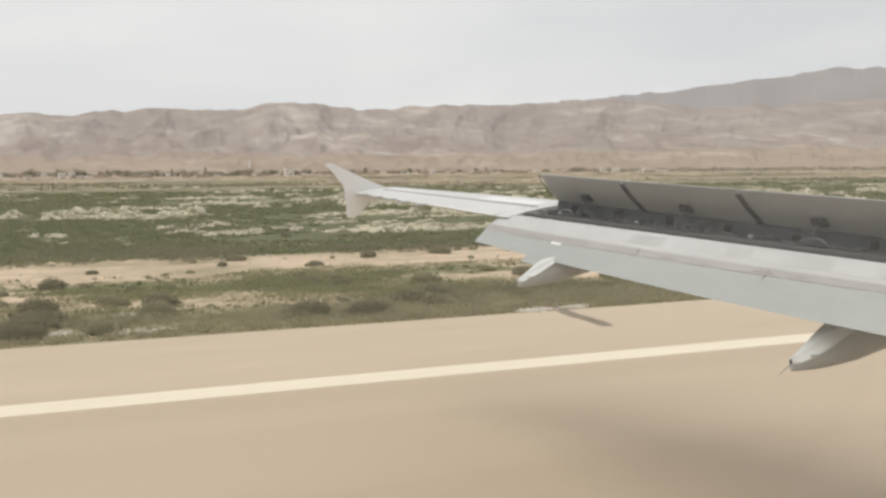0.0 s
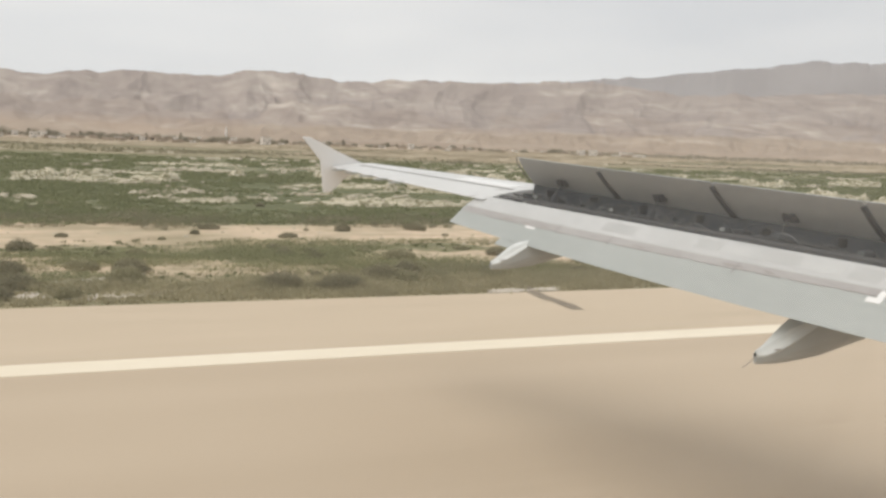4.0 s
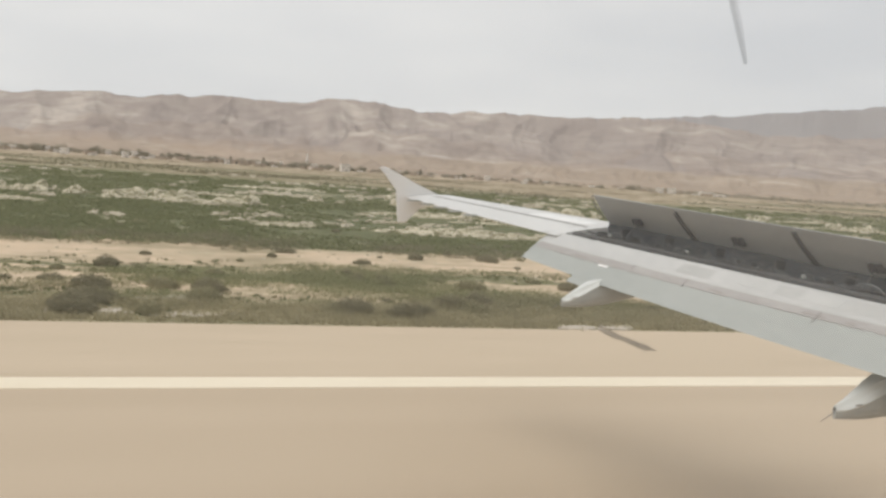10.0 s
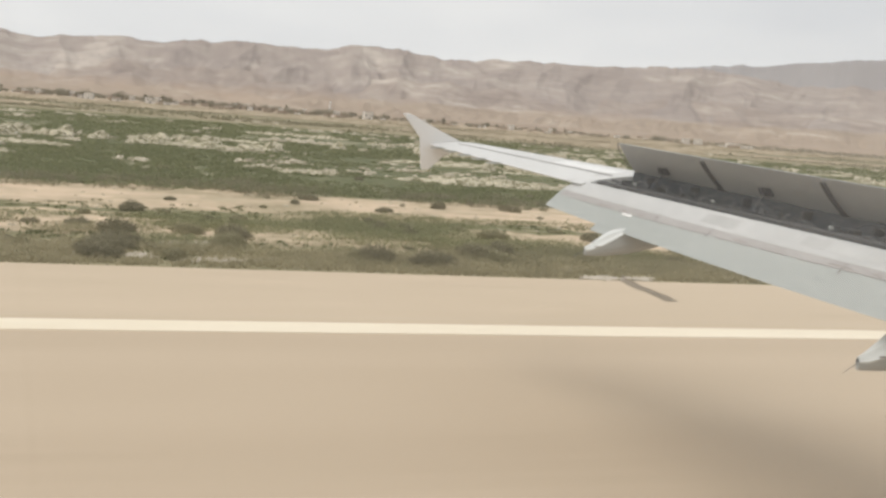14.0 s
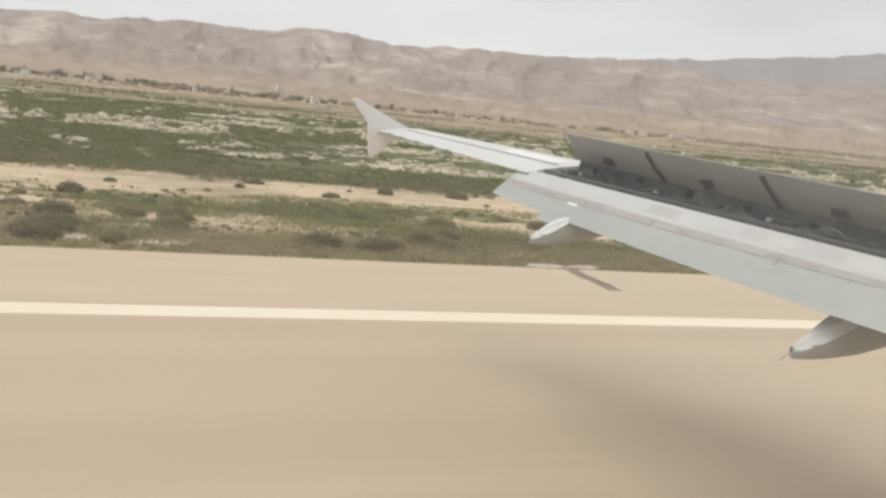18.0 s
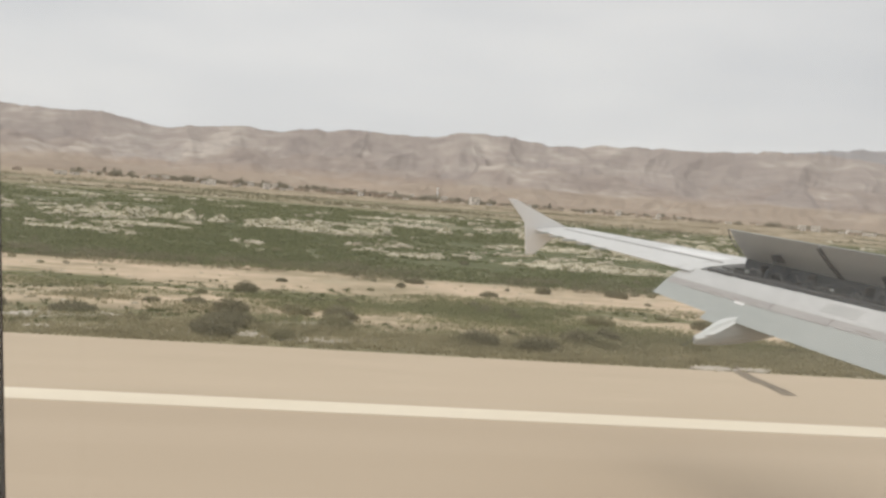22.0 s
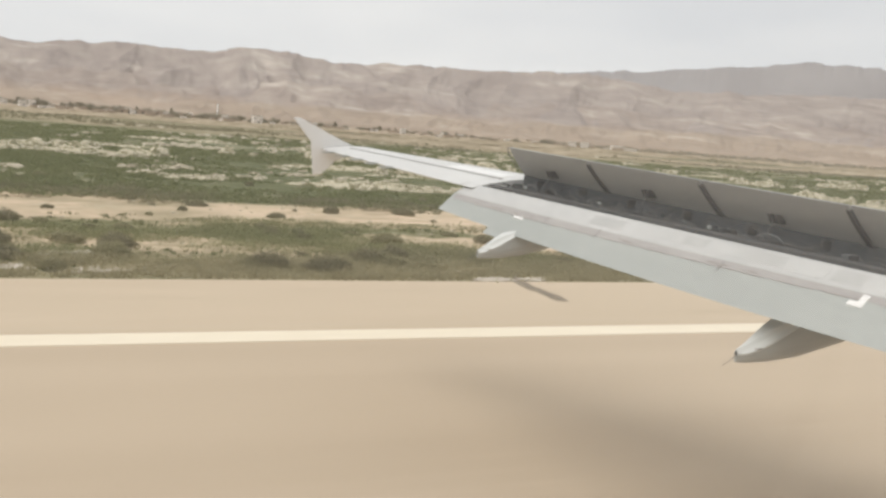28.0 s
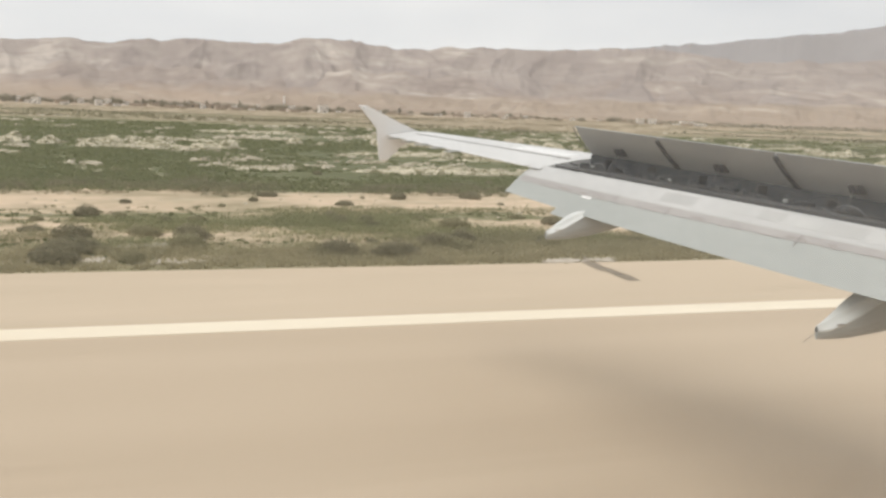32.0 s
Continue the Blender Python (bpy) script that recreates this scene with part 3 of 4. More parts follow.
hill_mesh("hills", front_crest, 2350, 4250, 1500, 110, -60, 90, 0.84, 0.36, M_RANGE, "hazy pale brown eroded desert hills", 0.0, 0.24)
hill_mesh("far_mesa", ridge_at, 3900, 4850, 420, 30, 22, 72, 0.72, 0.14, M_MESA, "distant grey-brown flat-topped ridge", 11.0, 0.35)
hill_mesh("foothills", foot_crest, 1750, 2600, 1100, 44, -60, 90, 0.6, 0.75, M_FOOT, "low tan badland mounds at the foot of the range", 31.0, 0.9)

# ---- the airplane ----
airplane = tagged(new("airplane"), "white and grey airliner with raised spoilers and lowered flaps", "airplane")
airplane.matrix_world = pose(0, 0, 0)


def te(y):
    d = 11.6 - y
    return Vector((4.653 + 0.24 * d, y, 3.508 - 0.095 * d + 0.0045 * d * d))


def fl(y):
    d = 11.6 - y
    return Vector((5.12 + 0.255 * d, y, 3.898 - 0.0425 * d))


def hinge(y):
    d = 11.35 - y
    return Vector((5.873 + 0.255 * d, y, 4.082 - 0.05 * d))


def sp_te(y):
    d = 11.35 - y
    return Vector((5.495 + 0.253 * d, y, 4.478 - 0.05 * d))


def camber(f):
    """Height of the flap's upper side over its chord."""
    return 0.024 * math.sin(math.pi * min(1.0, max(0.0, f)) ** 1.25) + 0.004 * f


def flap_section(y, grow=0.0):
    a, c = te(y), fl(y)
    up = Vector((-(c.z - a.z), 0, c.x - a.x)).normalized()
    pts = [a.lerp(c, f) + up * camber(f) for f in (0, 0.15, 0.3, 0.45, 0.6, 0.72, 0.83, 0.92, 1.0)]
    pts += [c + Vector((0.045, 0, -0.008)), c + Vector((0.085, 0, -0.035)), c + Vector((0.12, 0, -0.08)), c + Vector((0.10, 0, -0.16)), a.lerp(c, 0.6) - up * 0.10, a.lerp(c, 0.2) - up * 0.035]
    return [p + Vector((0, grow, 0)) for p in pts]


FLAP_Y = [3.2, 4.5, 5.5, 6.5, 7.5, 8.5, 9.5, 10.5, 11.45, 11.6]
flap = part("flap", loft([flap_section(y) for y in FLAP_Y]), M_FLAP, airplane, "extended light grey trailing edge flap", smooth=False)


def flap_strip(y0, y1, f0, f1, lift, steps=10, g0=None, g1=None):
    """A thin patch on the flap's upper side between two parts of the chord."""
    rows_ = []
    for i in range(steps + 1):
        y = y0 + (y1 - y0) * i / steps
        a, c = te(y), fl(y)
        up = Vector((-(c.z - a.z), 0, c.x - a.x)).normalized()
        s = i / steps
        e0, e1 = (f0, f1) if g0 is None else (f0 + (g0 - f0) * s, f1 + (g1 - f1) * s)
        cur = lambda f: a.lerp(c, f) + up * (camber(f) + lift)
        rows_.append([cur(e0 + (e1 - e0) * q / 4) for q in range(5)] + [cur(e1) - up * 0.01, cur(e0) - up * 0.01])
    return loft(rows_)


part("scuffed_band", flap_strip(3.3, 11.55, 0.62, 0.70, 0.0022, 12, 0.40, 0.58), M_BAND, flap, "scuffed brownish grey band along the flap")
part("front_panel", flap_strip(3.3, 11.57, 0.70, 1.0, 0.002, 12, 0.58, 1.0), M_FLAPTOP, flap, "paler front strip of the flap")
for y in (8.72, 7.0, 9.6):
    part("seam", flap_strip(y, y + 0.014, 0.44, 0.63, 0.005, 1), M_JOINTLINE, flap)
for y, a0, a1 in ((6.0, 0.72, 0.93), (6.9, 0.74, 0.93), (5.2, 0.74, 0.95), (7.7, 0.76, 0.95), (4.5, 0.73, 0.92)):
    part("repair_patch", flap_strip(y, y + 0.42, a0, a1, 0.004, 2), M_REPAIR, flap, "whiter rectangular repair patch")
rng = random.Random(14)
y = 3.4
while y < 11.2:
    step = rng.uniform(0.25, 0.9)
    s0 = (y - 3.3) / 8.25
    part("worn_edge", flap_strip(y, y + step * 0.8, 0.612 - 0.22 * s0, 0.62 - 0.22 * s0, 0.0045, 2, 0.612 - 0.22 * (s0 + step * 0.097), 0.62 - 0.22 * (s0 + step * 0.097)), M_SCUFF, flap, "worn dark edge of the band")
    if rng.random() < 0.5:
        part("scuff", flap_strip(y + 0.1, y + 0.1 + step * 0.3, 0.64 - 0.2 * s0, 0.66 - 0.2 * s0, 0.0045, 2), M_SCUFF, flap)
    y += step
part("white_arrow", flap_strip(5.505, 5.57, 0.455, 0.645, 0.006, 1), M_MARK, flap, "white corner-shaped marking")
part("white_arrow_foot", flap_strip(5.57, 5.645, 0.455, 0.53, 0.006, 1), M_MARK, flap)
part("fairing_cap", flap_strip(9.93, 10.42, -0.17, 0.05, -0.004, 3), M_FLAP, flap, "small plate over the outer fairing")
for y, a0, a1, w in ((6.45, 0.74, 0.95, 0.4), (5.65, 0.73, 0.94, 0.3), (7.35, 0.75, 0.94, 0.3), (8.5, 0.70, 0.93, 0.5), (4.95, 0.74, 0.94, 0.22)):
    part("worn_patch", flap_strip(y, y + w, a0, a1, 0.0035, 2), M_WORN, flap, "duller worn patch")
part("white_tick", flap_strip(9.98, 10.16, 0.38, 0.43, 0.006, 1), M_MARK, flap)


def wing_te(y):
    return Vector((4.98 - 0.327 * (y - 11.6), y, 3.872 + 0.0735 * (y - 11.6)))


def wing_le(y):
    return Vector((5.25 + 0.53 * (15.35 - y), y, 4.05 - 0.065 * (15.35 - y)))


def wing_section(y):
    a, c = wing_te(y), wing_le(y)
    ch = c.x - a.x
    pts = []
    for s in (0, 0.12, 0.25, 0.4, 0.55, 0.7, 0.85, 0.95, 1.0):
        t = 0.085 * ch * 4 * (s * (1 - s)) ** 0.85 * (0.62 + 0.55 * s)
        pts.append(a.lerp(c, s) + Vector((0, 0, t)))
    for s in (0.95, 0.8, 0.6, 0.4, 0.2, 0.05):
        t = 0.075 * ch * 4 * (s * (1 - s)) ** 0.8 * (0.3 + 0.9 * s)
        pts.append(a.lerp(c, s) - Vector((0, 0, t)))
    return pts


wing = part("wing", loft([wing_section(y) for y in (11.36, 12, 12.6, 13.2, 13.8, 14.4, 15.0, 15.36)]), M_WING, airplane, "pale grey outer wing with aileron", smooth=False)


def wing_top(y, s, lift=0.004):
    a, c = wing_te(y), wing_le(y)
    ch = c.x - a.x
    t = 0.085 * ch * 4 * (s * (1 - s)) ** 0.85 * (0.62 + 0.55 * s)
    return a.lerp(c, s) + Vector((0, 0, t + lift))


def wing_strip(y0, y1, s0, s1, lift, steps=8):
    out = []
    for i in range(steps + 1):
        y = y0 + (y1 - y0) * i / steps
        p, q = wing_top(y, s0, lift), wing_top(y, s1, lift)
        out.append([p, q, q - Vector((0, 0, 0.015)), p - Vector((0, 0, 0.015))])
    return loft(out)


part("aileron_gap", wing_strip(11.5, 15.1, 0.252, 0.272, 0.006), M_JOINTLINE, wing, "dark hinge gap of the aileron")
part("pale_panel", wing_strip(11.66, 12.8, 0.30, 0.42, 0.007), M_MARK, wing, "whiter access panel")
part("aileron_side_gap", wing_strip(11.62, 11.635, 0.0, 0.26, 0.007, 1), M_BAND, wing)
for i in range(5):
    y = 13.3 + 0.42 * i
    p, w = wing_te(y), 0.05
    # the darker fairing paint stands in for the tabs' small shadows
    part("static_wick", loft([[p + Vector((0.16, w, 0.012)), p + Vector((0.16, -w, 0.012)), p + Vector((0.16, -w, -0.02)), p + Vector((0.16, w, -0.02))],
                              [p + Vector((-0.10, w, 0.004)), p + Vector((-0.10, -w, 0.004)), p + Vector((-0.10, -w, -0.026)), p + Vector((-0.10, w, -0.026))],
                              [p + Vector((-0.20, 0.01, -0.008)), p + Vector((-0.20, -0.01, -0.008)), p + Vector((-0.20, -0.01, -0.02)), p + Vector((-0.20, 0.01, -0.02))]]), M_FAIR, wing, "tab of a static wick, greyed to show its shade")

# inner wing box ahead of the spoilers
inner = []
for y in (0.2, 2, 4, 6, 8, 10, 11.36):
    hpt, lpt = hinge(y) + Vector((0.09, 0, -0.12)), wing_le(y)
    inner.append([hpt, hpt.lerp(lpt, 0.4) + Vector((0, 0, 0.07)), hpt.lerp(lpt, 0.8) + Vector((0, 0, 0.05)), lpt,
                  lpt + Vector((-0.3, 0, -0.22)), hpt.lerp(lpt, 0.5) + Vector((0, 0, -0.45 - 0.03 * (11 - y))), hpt + Vector((0, 0, -0.50 - 0.02 * (11 - y)))])
part("wing_box", loft(inner), M_WING, airplane, "inner wing box ahead of the spoilers")

# bay between spoilers and flap, its shade put into a near-black colour
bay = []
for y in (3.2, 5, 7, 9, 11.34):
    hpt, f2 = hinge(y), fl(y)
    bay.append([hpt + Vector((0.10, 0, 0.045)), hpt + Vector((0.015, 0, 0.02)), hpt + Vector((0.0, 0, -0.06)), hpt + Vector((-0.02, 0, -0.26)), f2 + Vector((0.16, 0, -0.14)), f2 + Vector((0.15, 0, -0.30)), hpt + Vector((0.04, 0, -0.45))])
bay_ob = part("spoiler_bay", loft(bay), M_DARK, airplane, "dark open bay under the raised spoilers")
lip = []
for y in (3.2, 5, 7, 9, 11.3):
    f2 = fl(y)
    lip.append([f2 + Vector((0.10, 0, 0.03)), f2 + Vector((0.17, 0, 0.045)), f2 + Vector((0.17, 0, 0.01)), f2 + Vector((0.10, 0, 0.0))])
part("shroud_lip", loft(lip), M_SEAL, bay_ob, "dark seal lip along the flap")
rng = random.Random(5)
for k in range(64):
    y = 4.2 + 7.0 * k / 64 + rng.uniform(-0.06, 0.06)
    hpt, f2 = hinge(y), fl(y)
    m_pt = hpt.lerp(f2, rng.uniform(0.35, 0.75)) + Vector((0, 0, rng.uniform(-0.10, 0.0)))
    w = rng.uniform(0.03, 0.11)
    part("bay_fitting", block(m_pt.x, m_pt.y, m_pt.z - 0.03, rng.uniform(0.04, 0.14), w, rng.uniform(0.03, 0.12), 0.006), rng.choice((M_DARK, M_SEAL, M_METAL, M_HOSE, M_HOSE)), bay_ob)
for y0, y1, lift in ((4.2, 11.2, 0.03), (4.2, 11.2, -0.03)):
    part("hydraulic_pipe", tube([hinge(y).lerp(fl(y), 0.72 - lift * 3) + Vector((0, 0, lift - 0.05 + 0.02 * math.sin(y * 3))) for y in np.linspace(y0, y1, 9)], 0.012), M_METAL, bay_ob)
for y in (6.95,):
    c0 = hinge(y).lerp(fl(y), 0.65) + Vector((0, 0, 0 if y == 6.95 else -0.05))
    part("hose", tube([c0 + Vector((0.05, -0.22, -0.06)), c0 + Vector((-0.02, -0.16, 0.05)), c0 + Vector((-0.03, 0.0, 0.07)), c0 + Vector((-0.02, 0.12, 0.03)), c0 + Vector((0.06, 0.2, -0.08))], 0.013 if y == 6.95 else 0.008), M_HOSE, bay_ob, "pale bent hose")
for k in range(66):
    y = 4.3 + 6.9 * k / 66 + rng.uniform(-0.05, 0.05)
    c0 = hinge(y).lerp(fl(y), rng.uniform(0.3, 0.8)) + Vector((0, 0, rng.uniform(-0.07, 0.01)))
    d = Vector((rng.uniform(-0.06, 0.06), rng.uniform(0.06, 0.2), rng.uniform(-0.05, 0.05)))
    part("wire", tube([c0 - d, c0 + Vector((0, 0, rng.uniform(0.0, 0.05))), c0 + d * rng.uniform(0.5, 1.2)], rng.uniform(0.005, 0.011), 5), rng.choice((M_HOSE, M_METAL, M_SEAL, M_DARK)), bay_ob)
for y in (9.35, 10.75, 7.7, 5.0):
    c0 = hinge(y).lerp(fl(y), 0.6)
    part("white_connector", block(c0.x, c0.y, c0.z, 0.04, 0.06, 0.04, 0.01), M_FAIR, bay_ob, "small white connector")

# raised spoilers
SP = [11.33, 9.66, 7.92, 6.2, 4.5]
for y1, y0 in zip(SP, SP[1:]):
    o, i_ = y1 - 0.012, y0 + 0.012
    secs = []
    for y, cut in ((i_, 0), ((i_ + o) / 2, 0), (o, 1)):
        h0, t0 = hinge(y), sp_te(y)
        if cut and y1 == SP[0]:
            t0 = t0 + Vector((0, -0.16, 0))
        nrm = Vector((t0.z - h0.z, 0, h0.x - t0.x)).normalized()
        secs.append([h0, h0.lerp(t0, 0.5) - nrm * 0.012, t0, t0 + nrm * 0.012, h0.lerp(t0, 0.5) + nrm * 0.045, h0 + nrm * 0.07])
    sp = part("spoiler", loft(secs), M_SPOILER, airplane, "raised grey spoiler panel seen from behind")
    # dark seal on the inboard edge
    rib = []
    for f in (0.0, 0.2, 0.4, 0.6, 0.75, 0.88):
        c0 = hinge(i_).lerp(sp_te(i_), f) + Vector((-0.02 - 0.025 * math.sin(f * 3.2), 0.02 * f * f, -0.01))
        w = 0.02 + 0.018 * (1 - f)
        rib.append([c0 + Vector((0, -w, 0)), c0 + Vector((0, w, 0)), c0 + Vector((0.03, w, 0.02)), c0 + Vector((0.03, -w, 0.02))])
    part("gap_seal", loft(rib), M_SEAL, sp, "dark seal between two spoilers")
    ym = (o + i_) / 2 + 0.08
    for s in (-0.05, 0.05):
        a = hinge(ym).lerp(sp_te(ym), 0.36)
        part("bracket", loft([[a + Vector((-0.07, s - 0.022, 0.0)), a + Vector((0.04, s - 0.022, 0.03)), a + Vector((0.07, s - 0.022, -0.09)), a + Vector((-0.02, s - 0.022, -0.09))],
                              [a + Vector((-0.07, s + 0.022, 0.0)), a + Vector((0.04, s + 0.022, 0.03)), a + Vector((0.07, s + 0.022, -0.09)), a + Vector((-0.02, s + 0.022, -0.09))]]), M_SEAL, sp, "dark actuator bracket")
    b0 = hinge(ym).lerp(sp_te(ym), 0.3) + Vector((-0.06, 0, -0.03))
    b1 = hinge(ym).lerp(fl(ym), 0.45) + Vector((0, 0, -0.16))
    part("actuator_rod", rod(b0, b0.lerp(b1, 0.5), 0.013), M_SEAL, sp)
    part("actuator_body", rod(b0.lerp(b1, 0.45), b1, 0.04), M_DARK, sp)
    for s in (0.25, 0.75):
        yy = i_ + (o - i_) * s
        hp = hinge(yy)
        part("hinge_arm", block(hp.x - 0.05, yy, hp.z - 0.08, 0.14, 0.04, 0.10, 0.008), M_SEAL, sp)
hook = sp_te(11.3)
part("spoiler_hook", tube([hook + Vector((0.0, -0.10, 0.0)), hook + Vector((0.05, -0.02, -0.06)), hook + Vector((0.16, 0.02, -0.20)), hook + Vector((0.30, 0.02, -0.34))], 0.007), M_SEAL, bay_ob, "curved dark tip of the outer spoiler")

# wingtip fence
OUT = [(3.225, 4.675), (3.35, 4.682), (3.62, 4.565), (3.95, 4.405), (4.33, 4.235), (4.62, 4.20), (4.60, 4.09), (4.25, 4.06), (4.03, 3.96), (3.89, 3.80), (3.77, 3.685), (3.63, 3.685), (3.60, 4.0), (3.58, 4.27)]
bm = loft([[(x, 15.37, z) for x, z in OUT], [(x, 15.42, z) for x, z in OUT]])
bmesh.ops.bevel(bm, geom=bm.edges[:], offset=0.012, segments=1, affect="EDGES")
part("wingtip_fence", bm, M_FENCE, airplane, "white arrow-shaped wingtip fence")


# flap track fairings, tail down with the flap
def fairing(y, tail, scale, label):
    tx, tz = tail
    # along, low, widest, top, half width, cover's lower edge, width of the shoulder
    stations = [(0.0, 0.0, 0.105, 0.13, 0.022, 0.0, 0.2), (0.08, -0.002, 0.115, 0.17, 0.06, 0.0, 0.2), (0.22, 0.002, 0.165, 0.265, 0.11, 0.12, 0.28), (0.37, 0.012, 0.218, 0.36, 0.15, 0.34, 0.42),
                (0.75, 0.062, 0.35, 0.54, 0.19, 0.86, 0.84), (1.31, 0.20, 0.46, 0.60, 0.21, 1.0, 0.9), (1.9, 0.36, 0.53, 0.60, 0.17, 1.0, 0.9), (2.4, 0.52, 0.58, 0.63, 0.06, 1.0, 0.9)]
    body, cover = [], []

    def ring(dx, hw, half):
        x = tx + dx * scale
        return [(x, y - hw * scale * w, tz + z * scale) for w, z in half] + [(x, y + hw * scale * w, tz + z * scale) for w, z in reversed(half)]

    for dx, low, mid, top, hw, edge, sh in stations:
        body.append(ring(dx, hw, [(0.40, low), (0.78, low + (mid - low) * 0.25), (0.94, low + (mid - low) * 0.6), (0.96, mid), (sh, top - (top - mid) * 0.1 - 0.012), (0.06, top - 0.012)]))
        if dx < 0.8:
            q = edge + (0.9 - edge) * 0.55
            cover.append(ring(dx, hw, [(1.12 + (sh - 0.96) * edge / 0.9, mid + (top - mid) * edge - 0.032), (1.22 + (sh - 0.96) * edge / 0.9, mid + (top - mid) * edge - 0.012),
                                       (1.06 + (sh - 0.96) * q / 0.9, mid + (top - mid) * q), (0.14 + sh * 0.85, top + 0.002), (0.06, top + 0.004)]))
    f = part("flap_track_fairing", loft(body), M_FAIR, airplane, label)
    # the cover's paler colour stands for light on its upward face
    lid = part("cover", loft(cover), M_FAIRLIT, f, "upper cover with an overhanging lip, coloured paler as if lit from above")
    part("drain_slot", block(tx + 0.62 * scale, y - 0.105 * scale, tz + 0.43 * scale, 0.09, 0.03, 0.02), M_SCUFF, lid)
    part("clip", block(tx + 0.19 * scale, y - 0.115 * scale, tz + 0.165 * scale, 0.10, 0.012, 0.012), M_SCUFF, lid)
    part("static_wick", rod((tx + 0.02, y, tz + 0.075), (tx - 0.14, y, tz - 0.03), 0.0045, 0.0025, 5), M_HOSE, f)
    return f


fairing(10.0, (4.62, 3.04), 0.78, "grey flap track fairing drooping under the flap")
fairing(6.4, (5.825, 2.63), 0.955, "grey flap track fairing drooping under the flap with a discharge wick")

# set the whole wing against the fuselage
for piece in airplane.children:
    piece.location = (-0.11, 0, -0.015)

# fuselage shell round the cabin, with the window beside the camera
ARC = [(0.235, 4.15), (0.235, 5.05)] + [(-1.775 + 2.03 * math.cos(radians(a)), 4.25 + 2.03 * math.sin(radians(a))) for a in range(26, 352, 6)]
out_ring = [(y, z) for y, z in ARC]
in_ring = [(-1.775 + (y + 1.775) * 0.965, 4.25 + (z - 4.25) * 0.965) for y, z in ARC]
X0, X1 = -15.0, 17.0
bm = bmesh.new()
k = len(ARC)
grid = {}
cuts = sorted([X0, X1, -0.55, 0.75] + [-14.29 + 0.53 * q + e for q in range(26) for e in (0, 0.29)] + [0.9 + 0.53 * q + e for q in range(29) for e in (0, 0.29)])
side = [i for i in range(k) if ARC[i][0] < -3.6 and 4.2 < ARC[i][1] < 5.15]   # far-side window openings
for xi, x in enumerate(cuts):
    for ri, ring in enumerate((out_ring, in_ring)):
        for i, (y, z) in enumerate(ring):
            grid[xi, ri, i] = bm.verts.new((x, y, z))
for xi in range(len(cuts) - 1):
    for i in range(k):
        j = (i + 1) % k
        if i == 0 and cuts[xi] == -0.55:
            continue
        if (i in side or i == 0) and 0.28 < cuts[xi + 1] - cuts[xi] < 0.30:
            continue
        for ri in (0, 1):
            bm.faces.new((grid[xi, ri, i], grid[xi, ri, j], grid[xi + 1, ri, j], grid[xi + 1, ri, i]))
for xi in (0, len(cuts) - 1):
    for ri in (0, 1):
        bm.faces.new([grid[xi, ri, i] for i in range(k)])
part("fuselage", bm, M_CABIN, airplane, "fuselage shell round the cabin")

WA, WF, WB, WT = -0.051, 0.294, 4.40, 4.87   # aft, forward, bottom and top edges of the opening
WX, WZ, WY = (WA + WF) / 2, (WB + WT) / 2, 0.20


def window_ring(grow, y, shift=0.0, seg=10):
    pts = []
    corners = ((WF, WT, 0.12), (WA, WT, 0.05), (WA, WB, 0.035), (WF, WB, 0.173))
    for q, (cx, cz, r) in enumerate(corners):
        sx, sz = (1 if cx == WF else -1), (1 if cz == WT else -1)
        for s in range(seg + 1):
            a = radians(90 * q + 90 * s / seg)
            pts.append((cx + shift + sx * (grow - r - grow) + (r + grow) * math.cos(a), y, cz - sz * r + (r + grow) * math.sin(a)))
    # the aft edge leans back towards the top
    return [(x - 0.06 * (z - 4.53) if x < WX else x, yy, z) for x, yy, z in pts]


def border(y, count):
    """Points on the panel's rectangular rim, one for each point of the opening."""
    pts = []
    for x, _, z in window_ring(0, y):
        dx, dz = x - WX, z - WZ
        f = min(0.66 / abs(dx) if dx else 99, (0.50 / abs(dz)) if dz else 99)
        pts.append((min(max(WX + dx * f, -0.56), 0.76), y, min(max(WZ + dz * f, 4.14), 5.06)))
    return pts


ring0, ring1, ring2 = window_ring(0.0, WY), window_ring(0.04, WY + 0.025, 0.02), window_ring(0.07, WY + 0.042, 0.03)
panel_bm = loft([border(WY - 0.028, 0), window_ring(0.03, WY - 0.012), ring0, ring1, ring2, border(WY + 0.044, 0)], caps=False)
part("window_panel", panel_bm, M_CABIN, airplane, "grey cabin wall panel with a rounded window opening", smooth=False)


def rubber_ring(name, grow, y, wide, thin, label):
    """A rounded rubber rim that is broad along the forward edge and thin along the aft edge."""
    sr = [Vector(p) for p in window_ring(grow, y)]
    secs = []
    for i, p in enumerate(sr):
        d = (sr[(i + 1) % len(sr)] - sr[i - 1]).normalized()
        s = d.cross(Vector((0, 1, 0))).normalized()
        k = thin + (wide - thin) * min(1.0, max(0.0, (p.x - WX) / 0.05))
        secs.append([p + s * k * math.cos(a) + Vector((0, 0.8 * k * math.sin(a), 0)) for a in (0, 1.05, 2.1, 3.14, 4.2, 5.25)])
    secs.append(secs[0])
    return part(name, loft(secs, caps=False), M_BLACK, airplane, label, smooth=True)


rubber_ring("window_seal", 0.002, WY + 0.003, 0.0052, 0.0012, "dark brown rubber window seal")
rubber_ring("inner_rim", 0.0118, WY - 0.006, 0.0054, 0.0010, "dark brown inner rim of the window")
bm = bmesh.new()
bm.faces.new([bm.verts.new(p) for p in window_ring(0.052, WY + 0.034, 0.024)])
